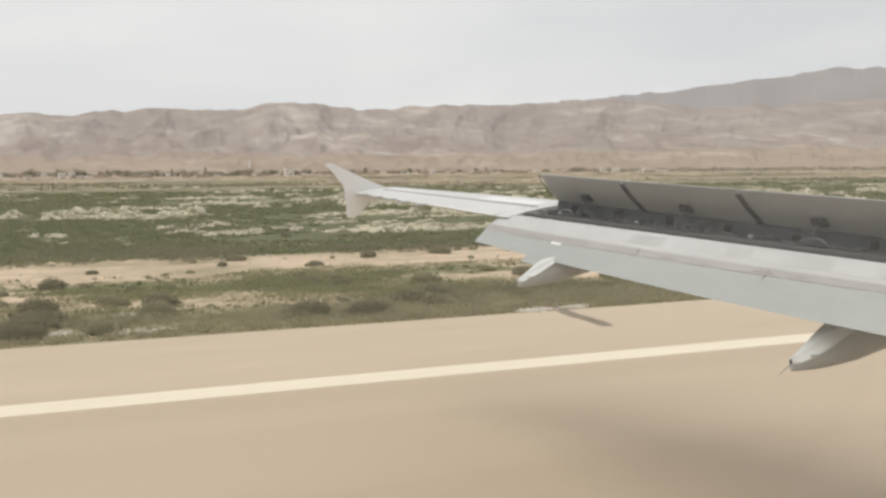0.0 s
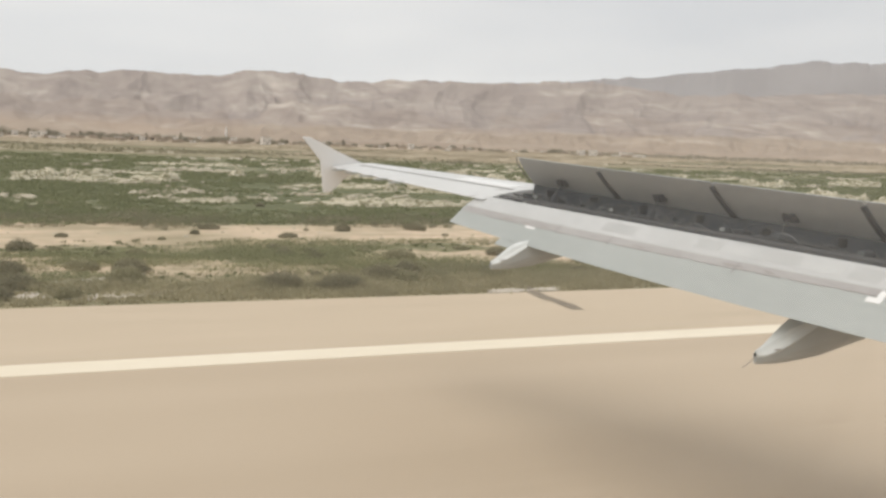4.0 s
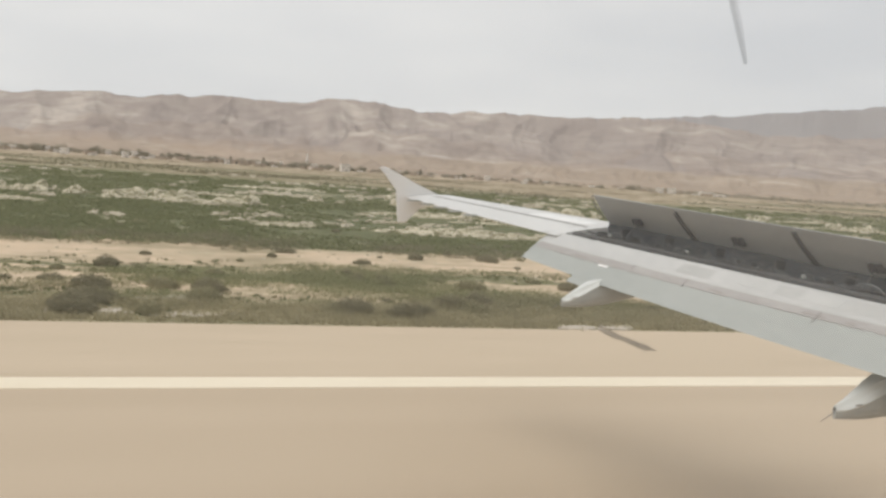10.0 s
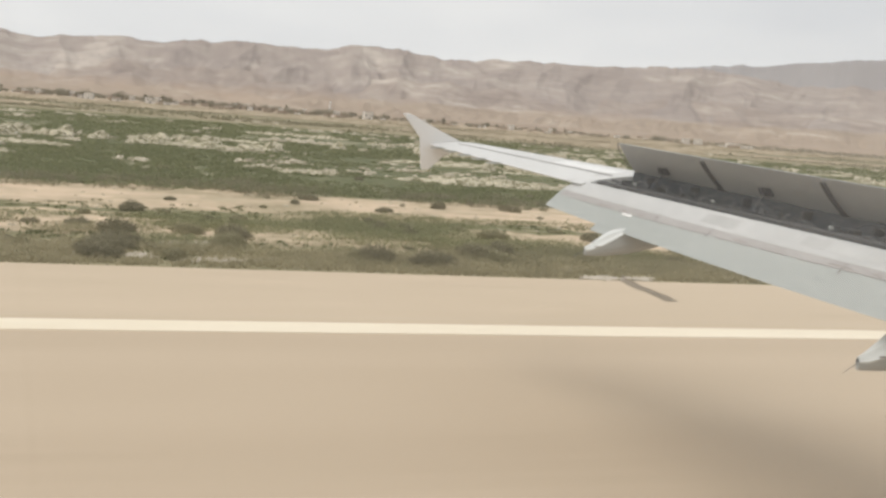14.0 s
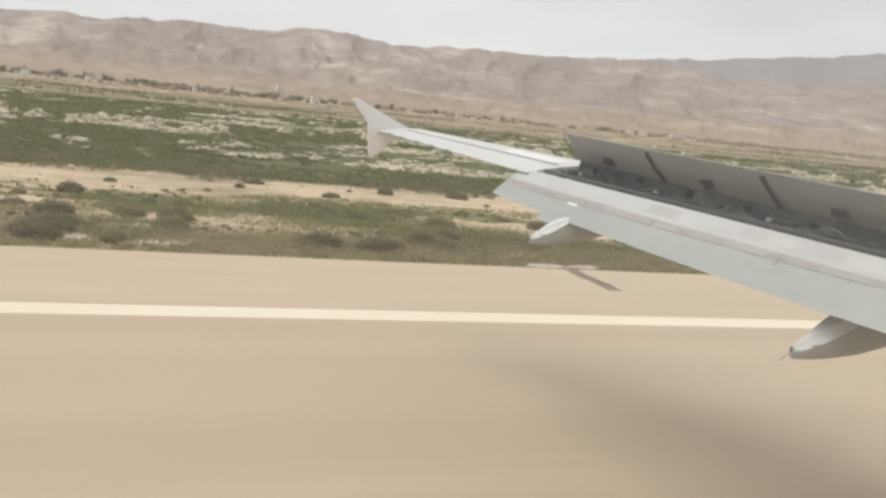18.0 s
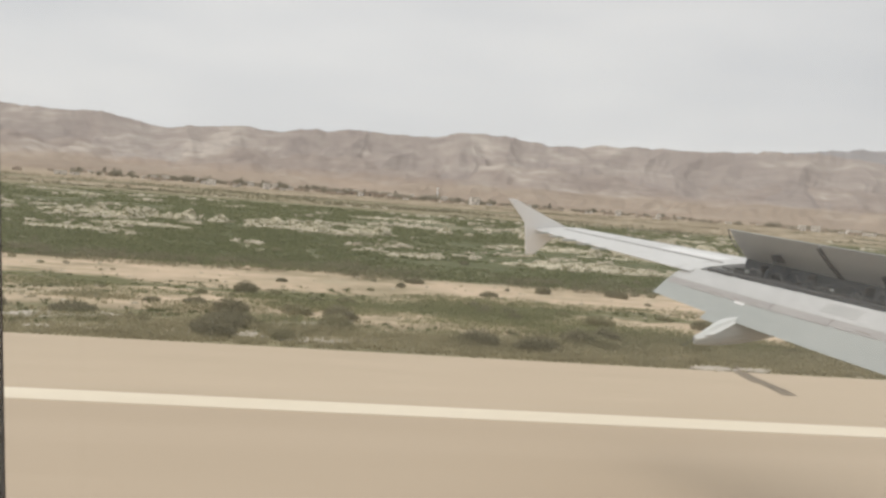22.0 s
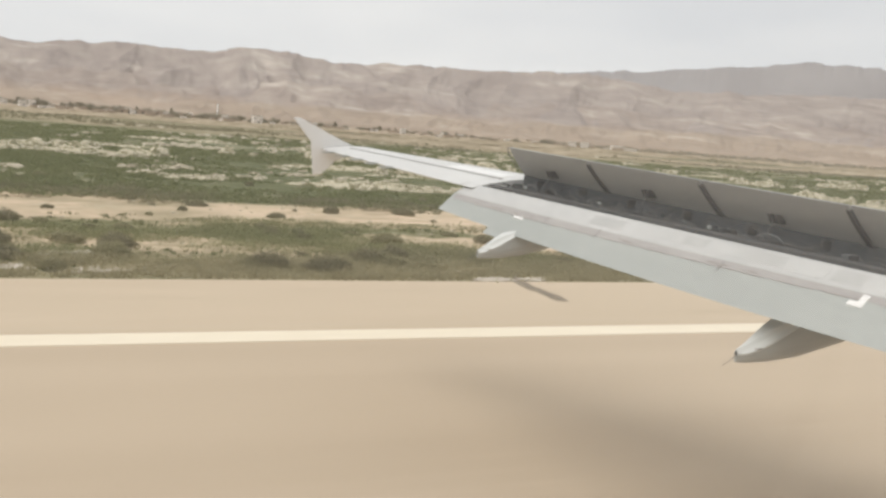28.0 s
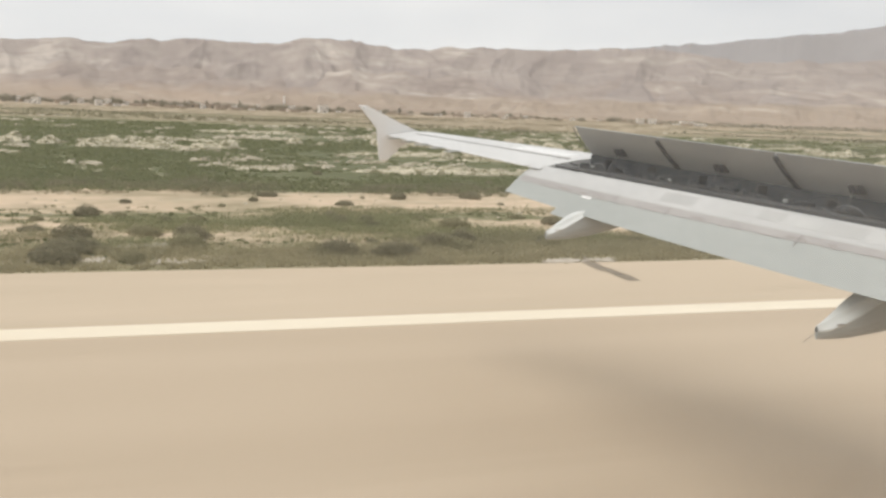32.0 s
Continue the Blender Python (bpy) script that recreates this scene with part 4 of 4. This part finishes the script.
pane = part("window_pane", bm, M_PANE, airplane, "clear scratched window pane")
pane.visible_shadow = False

# a dark streak down the upper part of the pane
streak_pts, streak_faces = [], []
for i in range(15):
    t_ = i / 14
    half_w = 0.0021 * (0.35 + 0.65 * min(1.0, t_ * 4))
    bow = 0.0012 * math.sin(t_ * 3.0)
    for q in range(5):
        streak_pts.append((half_w * (q - 2) / 2 + bow, 0, 0.075 * t_))
for i in range(14):
    for q in range(4):
        k = i * 5 + q
        streak_faces.append((k, k + 1, k + 6, k + 5))
smear = sheet("smear", streak_pts, streak_faces, M_STREAK, pane)
smear.matrix_world = pose(0.1735, 0.2325, 4.672, 0, -20.6, 0)
tagged(smear, "thin grey streak on the window pane")


# ---- vegetation and stones ----
def clump(seed, count, w, h, leaf, material, name, up=0.25):
    """A low bush: many small blades leaning out of a centre."""
    r = random.Random(seed)
    v, f = [], []
    for _ in range(count):
        a, q = r.uniform(0, 6.283), r.random() ** 0.5
        hh = r.random() ** 0.8 * h * (1 - 0.55 * q * q) * r.uniform(0.75, 1.1)
        c = Vector((math.cos(a) * q * w, math.sin(a) * q * w, hh))
        d = Vector((r.gauss(0, 1), r.gauss(0, 1), r.gauss(0, 1) + up)).normalized()
        e = d.cross(Vector((r.gauss(0, 1), r.gauss(0, 1), r.gauss(0, 1)))).normalized()
        s = leaf * r.uniform(0.6, 1.5)
        k = len(v)
        v += [c - d * s, c + e * s * 0.5, c + d * s, c - e * s * 0.5]
        f.append((k, k + 1, k + 2, k + 3))
    me = bpy.data.meshes.new(name)
    me.from_pydata(v, [], f)
    me.materials.append(material)
    return me


BUSHES = [clump(s, 1900, 0.55, 0.62, 0.036, M_SHRUB, "bush_leaves") for s in (1, 2, 3)] + [clump(s, 1700, 0.5, 0.5, 0.034, M_BUSH, "bush_leaves") for s in (4, 5)]
rng = random.Random(21)
count = 0
for k in range(600):
    y = rng.choice((rng.uniform(25.6, 30), rng.uniform(26, 36), rng.uniform(34, 48), rng.uniform(42, 60)))
    x = rng.uniform(-0.42 * y - 4, 1.5 * y + 3)
    if count >= 240:
        break
    s = (0.28 + 0.85 * rng.random() ** 2.2) * (1.0 if y < 34 else rng.uniform(0.55, 0.95))
    if y < 32 and rng.random() < 0.2:
        s = rng.uniform(0.85, 1.3)
    ob = new("bush", BUSHES[rng.randrange(5)])
    ob.matrix_world = pose(x, y, -0.08, 0, 0, rng.uniform(0, 360)) @ Matrix.Diagonal((s * rng.uniform(1.0, 1.7), s, s * rng.uniform(0.65, 1.05), 1))
    tagged(ob, "low grey-green desert bush on dry ground", "bush", "desert bushes")
    count += 1


def tufts(name, material, spots, blade, per, label):
    r = random.Random(len(spots))
    v, f = [], []
    for x, y, s in spots:
        for _ in range(per):
            a, q = r.uniform(0, 6.283), r.random()
            cx, cy = x + math.cos(a) * q * s, y + math.sin(a) * q * s * 0.8
            hh = blade * r.uniform(0.5, 1.4) * (0.6 + s)
            lean = r.uniform(-0.5, 0.5) * hh
            lean2 = r.uniform(-0.5, 0.5) * hh
            w = 0.03 + 0.03 * s
            t = r.uniform(0, 3.14)
            k = len(v)
            v += [(cx - w * math.cos(t), cy - w * math.sin(t), -0.07), (cx + w * math.cos(t), cy + w * math.sin(t), -0.07), (cx + lean, cy + lean2, hh)]
            f.append((k, k + 1, k + 2))
    return tagged(sheet(name, v, f, material), label, "grass", kind="stuff")


rng = random.Random(8)
spots = []
while len(spots) < 1500:
    y = 24.7 + abs(rng.gauss(0, 2.3))
    spots.append((rng.uniform(-0.45 * y, 1.6 * y), y, rng.uniform(0.1, 0.45)))
tufts("dry_grass", M_DRY, spots, 0.075, 14, "dry brownish scrub and grass beside the runway")
spots = []
while len(spots) < 700:
    y = rng.uniform(25.5, 40)
    x = rng.uniform(-0.45 * y, 1.6 * y)
    if noise.noise(Vector((x * 0.06, y * 0.2, 0))) > -0.15:
        spots.append((x, y, rng.uniform(0.15, 0.5) * (1 if y < 40 else 1.5)))
tufts("green_herbs", M_GRASS, spots, 0.045, 12, "low green herbs in patches on the plain")

rng = random.Random(31)
v, f = [], []


def stone(x, y, s):
    k = len(v)
    for q in range(6):
        a = q * 1.047 + rng.uniform(-0.3, 0.3)
        v.append((x + math.cos(a) * s * rng.uniform(1.0, 2.2), y + math.sin(a) * s * rng.uniform(0.6, 1.2), -0.08))
    for q in range(6):
        qx, qy, _ = v[k + q]
        v.append((x + (qx - x) * 0.6, y + (qy - y) * 0.6, -0.06 + s * rng.uniform(0.35, 0.95)))
    for q in range(6):
        f.append((k + q, k + (q + 1) % 6, k + 6 + (q + 1) % 6, k + 6 + q))
    f.append(tuple(range(k + 6, k + 12)))


heaps = 0
while heaps < 620:
    row = rng.choice((66, 73, 80, 88, 97, 108, 120, 135, 152, 185, 240))
    y = row * rng.uniform(0.975, 1.025)
    x = rng.uniform(-0.45 * y - 3, 1.6 * y)
    if noise.noise(Vector((x * 0.035, row * 1.7, 7))) + 0.5 * noise.noise(Vector((x * 0.17, row * 0.9, 2))) < 0.05:
        continue
    heaps += 1
    for _ in range(rng.randint(2, 8)):
        stone(x + rng.gauss(0, 0.9), y + rng.gauss(0, 0.7), (0.10 + 0.34 * rng.random() ** 2) * (y / 90) ** 0.5)
for _ in range(500):
    y = rng.uniform(31, 47)
    stone(rng.uniform(-0.45 * y, 1.6 * y), y, rng.uniform(0.02, 0.09))
for _ in range(60):
    stone(rng.uniform(-12, 40), rng.uniform(24.32, 24.7), rng.uniform(0.02, 0.06))
tagged(sheet("pale_stones", v, f, M_ROCK), "pale broken stones in heaps over the plain", "stones", kind="stuff")


def mound(seed, w, d, h, lumps, material, name, na=22, nr=6):
    """A heap of dug soil with an eroded, lumpy top."""
    me = bpy.data.meshes.new(name)
    v, f = [(0, 0, h * (0.85 + 0.3 * noise.noise(Vector((seed, 0, 3)))))], []
    for i in range(1, nr + 1):
        q = i / nr
        for j in range(na):
            a = 6.2832 * j / na
            ca, sa = math.cos(a), math.sin(a)
            out = 1 + 0.38 * noise.noise(Vector((ca * 1.6, sa * 1.6, seed))) + 0.2 * noise.noise(Vector((ca * w * 0.9, sa * w * 0.9, seed)))
            x, y = ca * q * w * out, sa * q * d * out
            rise = (1 - q ** 3) ** 0.75 if q < 1 else 0
            z = h * rise * (1 + lumps * noise.noise(Vector((x * 1.3 / h ** 0.5, y * 1.3 / h ** 0.5, seed * 3.1)))) + 0.3 * lumps * h * (1 - q) * noise.noise(Vector((x * 3.5, y * 3.5, seed)))
            v.append((x, y, max(z, 0) - (0.14 if i == nr else 0.04)))
    f += [(0, 1 + j, 1 + (j + 1) % na) for j in range(na)]
    for i in range(nr - 1):
        k = 1 + i * na
        f += [(k + j, k + na + j, k + na + (j + 1) % na, k + (j + 1) % na) for j in range(na)]
    me.from_pydata(v, [], f)
    me.materials.append(material)
    return me


rng = random.Random(63)
HEAPS = [mound(q + 1, 1.25, 1.0, 0.95, 0.75, M_SOIL, "soil_heap", 26, 8) for q in range(6)]
spots = []
while len(spots) < 190:
    row = rng.choice((74, 82, 90, 97, 97, 105, 105, 114, 128))
    x0 = rng.uniform(-0.42 * row, 1.5 * row)
    if noise.noise(Vector((x0 * 0.03, row * 1.7, 7))) < 0.02:
        continue
    for q in range(rng.randint(2, 7)):
        spots.append((x0 + q * rng.uniform(1.9, 3.4), row + rng.gauss(0, 0.8), rng.uniform(0.55, 1.25)))
for x, y, k in spots:
    heap = tagged(new("soil_heap", rng.choice(HEAPS)), "rounded pale heap of dug soil among green herbs", "heap", "soil heaps on the plain")
    heap.matrix_world = pose(x, y, -0.06, 0, 0, rng.uniform(0, 360))
    heap.scale = (k * rng.uniform(0.9, 1.3), k, k * rng.uniform(0.55, 1.0))
BANKS = [mound(q + 21, 9.0, 1.7, 0.55, 0.9, M_SOIL, "spoil_bank", 64, 7) for q in range(4)]
for _ in range(46):
    y = rng.choice((62, 70, 78, 86, 94, 102, 112, 125, 145, 170)) * rng.uniform(0.97, 1.03)
    bank = tagged(new("spoil_bank", rng.choice(BANKS)), "long low pale bank of bare soil among herbs", "bank", "soil banks on the plain")
    bank.matrix_world = pose(rng.uniform(-0.42 * y, 1.5 * y), y, -0.06, 0, 0, rng.choice((0, 180)) + rng.gauss(0, 4))
    bank.scale = (rng.uniform(0.3, 1.0), rng.uniform(0.7, 1.2), rng.uniform(0.25, 0.8))
FARBANKS = [mound(q + 41, 40.0, 5.0, 1.25, 0.7, M_TANSOIL, "earth_ridge", 72, 7) for q in range(4)]
for _ in range(44):
    y = rng.uniform(215, 560)
    ridge = tagged(new("earth_ridge", rng.choice(FARBANKS)), "long low tan ridge of dry earth on the far plain", "ridge", "earth ridges before the village")
    ridge.matrix_world = pose(rng.uniform(-0.42 * y, 1.5 * y), y, -0.06, 0, 0, rng.choice((0, 180)) + rng.gauss(0, 5))
    ridge.scale = (rng.uniform(0.4, 1.3), 1, rng.uniform(0.5, 1.2))


def herb_clumps(name, material, spots, per, leaf, label, long=1.0):
    """Low rounded growth, each clump a heap of leaf blades."""
    r = random.Random(len(spots))
    v, f = [], []
    for x, y, w, h in spots:
        for _ in range(per):
            a, q = r.uniform(0, 6.283), r.random() ** 0.5
            c = Vector((x + math.cos(a) * q * w * long, y + math.sin(a) * q * w * 0.7, -0.06 + h * r.random() * (1.05 - q * q)))
            d = Vector((r.gauss(0, 1), r.gauss(0, 1), r.gauss(0, 0.6))).normalized()
            e = d.cross(Vector((r.gauss(0, 1), r.gauss(0, 1), r.gauss(0, 1)))).normalized()
            s = leaf * (0.5 + w) * r.uniform(0.6, 1.4)
            k = len(v)
            v += [c - d * s, c + e * s * 0.6, c + d * s, c - e * s * 0.6]
            f.append((k, k + 1, k + 2, k + 3))
    return tagged(sheet(name, v, f, material), label, "herbs", kind="stuff")


rng = random.Random(41)
spots = []
while len(spots) < 11000:
    y = 47 * 4.3 ** rng.random()
    x = rng.uniform(-0.45 * y - 3, 1.6 * y)
    if noise.noise(Vector((x * 0.03, y * 0.05, 17))) + 0.4 * noise.noise(Vector((x * 0.15, y * 0.2, 12))) < rng.uniform(-0.5, 0.1):
        continue
    k = (y / 60) ** 0.5
    spots.append((x, y, rng.uniform(0.3, 1.1) * k, rng.uniform(0.05, 0.22) * k))
herb_clumps("field_herbs", M_HERB, spots, 30, 0.12, "dense green herbs covering the plain")
spots = []
while len(spots) < 1500:
    y = 205 * 2.9 ** rng.random()
    x = rng.uniform(-0.45 * y - 3, 1.6 * y)
    if noise.noise(Vector((x * 0.012, y * 0.03, 5))) + 0.4 * noise.noise(Vector((x * 0.06, y * 0.1, 9))) > 0.08:
        spots.append((x, y, rng.uniform(1.0, 3.2), rng.uniform(0.3, 1.1)))
rim = []
while len(rim) < 420:
    y = 48.5 + rng.gauss(0, 1.5)
    x = rng.uniform(-0.45 * y - 3, 1.6 * y)
    if noise.noise(Vector((x * 0.08, 0, 4))) > -0.25:
        rim.append((x, y, rng.uniform(0.4, 1.1), rng.uniform(0.15, 0.5)))
herb_clumps("field_edge_scrub", M_SHRUB, rim, 130, 0.045, "brownish scrub along the edge of the green plain", 1.6)
herb_clumps("far_scrub", M_SHRUB, spots, 26, 0.13, "brownish scrub in streaks on the far plain", 2.4)
for name, material, label, seed, lo, hi, amount in (("scrub_mat", M_BUSH, "grey-green low mats of scrub on sand", 3, 26, 38, 330), ("dry_mat", M_DRY, "dry brownish scrub mats beside the runway", 9, 24.7, 28.0, 380), ("green_mat", M_MAT, "low green herb mats on sandy ground", 15, 27, 39, 270)):
    rng = random.Random(seed)
    spots = []
    while len(spots) < amount:
        y = rng.uniform(lo, hi)
        x = rng.uniform(-0.45 * y - 2, 1.6 * y)
        if noise.noise(Vector((x * 0.06, y * 0.16, seed))) + 0.4 * noise.noise(Vector((x * 0.3, y * 0.5, seed))) > 0.14:
            spots.append((x, y, rng.uniform(0.4, 1.3), rng.uniform(0.10, 0.34)))
    herb_clumps(name, material, spots, 300, 0.026, label, 2.1)


def crown_mesh(seed, w, h, count):
    r = random.Random(seed)
    lobes = [(r.gauss(0, 0.45) * w, r.gauss(0, 0.45) * w, h * r.uniform(0.18, 0.8), r.uniform(0.35, 0.6) * w) for _ in range(7)]
    v, f = [], []
    for _ in range(count):
        lx, ly, lz, lr = r.choice(lobes)
        d = Vector((r.gauss(0, 1), r.gauss(0, 1), r.gauss(0, 1))).normalized()
        c = Vector((lx, ly, lz)) + d * lr * r.uniform(0.5, 1.05)
        e = Vector((r.gauss(0, 1), r.gauss(0, 1), r.gauss(0, 1))).normalized()
        g = d.cross(e).normalized()
        s = r.uniform(0.25, 0.55)
        k = len(v)
        v += [c - e * s, c + g * s * 0.7, c + e * s, c - g * s * 0.7]
        f.append((k, k + 1, k + 2, k + 3))
    me = bpy.data.meshes.new("crown")
    me.from_pydata(v, [], f)
    me.materials.append(M_CROWN)
    return me


def tree(seed, w, h):
    t = tagged(new("tree"), "dark green tree beside the village, its colour paled for haze", "tree", "village trees")
    r = random.Random(seed)
    bms = [rod((0, 0, -0.3), (0.1, 0, h * 0.45), 0.22, 0.13)]
    for _ in range(4):
        a = r.uniform(0, 6.28)
        bms.append(rod((0.1, 0, h * 0.38), (math.cos(a) * w * 0.5, math.sin(a) * w * 0.5, h * 0.7), 0.10, 0.04, 5))
    part("trunk", merge(*bms), M_BARK, t)
    c = new("crown", crown_mesh(seed, w, h, 300))
    c.parent = t
    return t


kinds = [tree(1, 3.0, 4.4), tree(2, 3.6, 3.6), tree(3, 1.6, 6.5), tree(4, 4.2, 4.0)]


def polar(az, r, z=-0.06):
    return r * math.sin(radians(az)), r * math.cos(radians(az)), z


rng = random.Random(77)
placed = []
groves = [(-14, 1.2), (-9.5, 0.8), (-6.2, 1.0), (-3.0, 1.1), (0.5, 0.9), (3.2, 1.3), (6.4, 1.0), (9.5, 1.2), (12.5, 0.9), (17, 1.5), (24, 2.0)]
while len(placed) < 240:
    g = rng.choice(groves)
    az = rng.gauss(*g) if rng.random() < 0.66 else rng.uniform(-18, 32)
    placed.append((az, rng.uniform(680, 1250), (0.5 + 1.0 * rng.random() ** 1.5) * (1.1 if az < 8 else 0.85)))
for i, (az, r, s) in enumerate(placed):
    k = kinds[i % 4] if rng.random() < 0.75 else kinds[1]
    m = pose(*polar(az, r), 0, 0, rng.uniform(0, 360))
    if i < 4:
        kinds[i].matrix_world = m
    else:
        ob = copy_thing(k, m)
        ob.scale = (s, s, s)

# a dark row of far trees along a field edge
v, f = [], []
rng = random.Random(55)
for _ in range(5200):
    az = rng.uniform(28, 62)
    x, y, _z = polar(az, rng.gauss(900 - 6 * (az - 28), 10))
    x += rng.gauss(0, 2)
    z = rng.random() ** 1.3 * 4.2 * (0.75 + 0.5 * noise.noise(Vector((az * 1.5, 0, 0))))
    s = rng.uniform(0.5, 1.1)
    k = len(v)
    d = Vector((rng.gauss(0, 1), rng.gauss(0, 1), rng.gauss(0, 1))).normalized()
    e = d.cross(Vector((rng.gauss(0, 1), rng.gauss(0, 1), rng.gauss(0, 1)))).normalized()
    c = Vector((x, y, z))
    v += [c - d * s, c + e * s * 0.7, c + d * s, c - e * s * 0.7]
    f.append((k, k + 1, k + 2, k + 3))
tagged(sheet("tree_row", v, f, M_CROWN), "dark green far row of trees along a field", "trees", kind="stuff")


# ---- the village ----
def house(w, d, h, wall, label):
    t = tagged(new("house"), label, "house", "village houses")
    part("wall", block(0, 0, h / 2 - 0.2, w, d, h + 0.4), wall, t)
    part("roof", block(0, 0, h + 0.12, w + 0.4, d + 0.4, 0.25), M_ROOF, t)
    part("door", block(w * 0.1, -d / 2 - 0.02, 1.0, 1.0, 0.1, 2.1), M_HOLE, t)
    for x in (-w * 0.32, w * 0.34):
        part("window", block(x, -d / 2 - 0.02, h * 0.58, 0.9, 0.1, 0.9), M_HOLE, t)
    return t


HOUSES = [house(9, 7, 3.4, M_WALL, "low pale flat-roofed village house"), house(12, 8, 3.2, M_WALL2, "low tan mud-plastered village house"), house(7, 7, 6.2, M_WALL, "two-storey pale flat-roofed village house")]
rng = random.Random(12)
spots = [(rng.choice((rng.gauss(0, 8), rng.uniform(14, 34), rng.uniform(-18, 10))), rng.choice((rng.uniform(600, 820), rng.uniform(780, 1000), rng.uniform(900, 1500)))) for _ in range(190)]
for i, (az, r) in enumerate(spots):
    m = pose(*polar(az, r), 0, 0, -az + rng.uniform(-25, 25))
    if i < 3:
        HOUSES[i].matrix_world = m
    else:
        copy_thing(HOUSES[rng.choice((0, 1, 1, 2))], m).scale = [rng.uniform(0.42, 0.8)] * 3

shed = tagged(new("arcaded_shed"), "long low shed with a row of dark openings", "shed")
shed.matrix_world = pose(*polar(2.5, 760), 0, 0, -2)
part("wall", block(0, 0, 1.6, 62, 6, 3.6), M_WALL2, shed)
part("roof", block(0, 0, 3.5, 63, 7, 0.3), M_ROOF, shed)
for i in range(11):
    part("opening", block(-27 + 5.4 * i, -3.02, 1.3, 1.9, 0.1, 1.9), M_HOLE, shed)

tower = tagged(new("water_tower"), "white slender tower beside a white building", "tower")
tower.matrix_world = pose(*polar(6.6, 880), 0, 0, 0)
part("shaft", rod((0, 0, -0.5), (0, 0, 13), 0.75, 0.55, 12), M_FENCE, tower)
part("head", rod((0, 0, 13), (0, 0, 14.2), 0.75, 0.9, 12), M_FENCE, tower)
part("mast", rod((0, 0, 14.2), (0, 0, 17), 0.2, 0.1, 6), M_FENCE, tower)
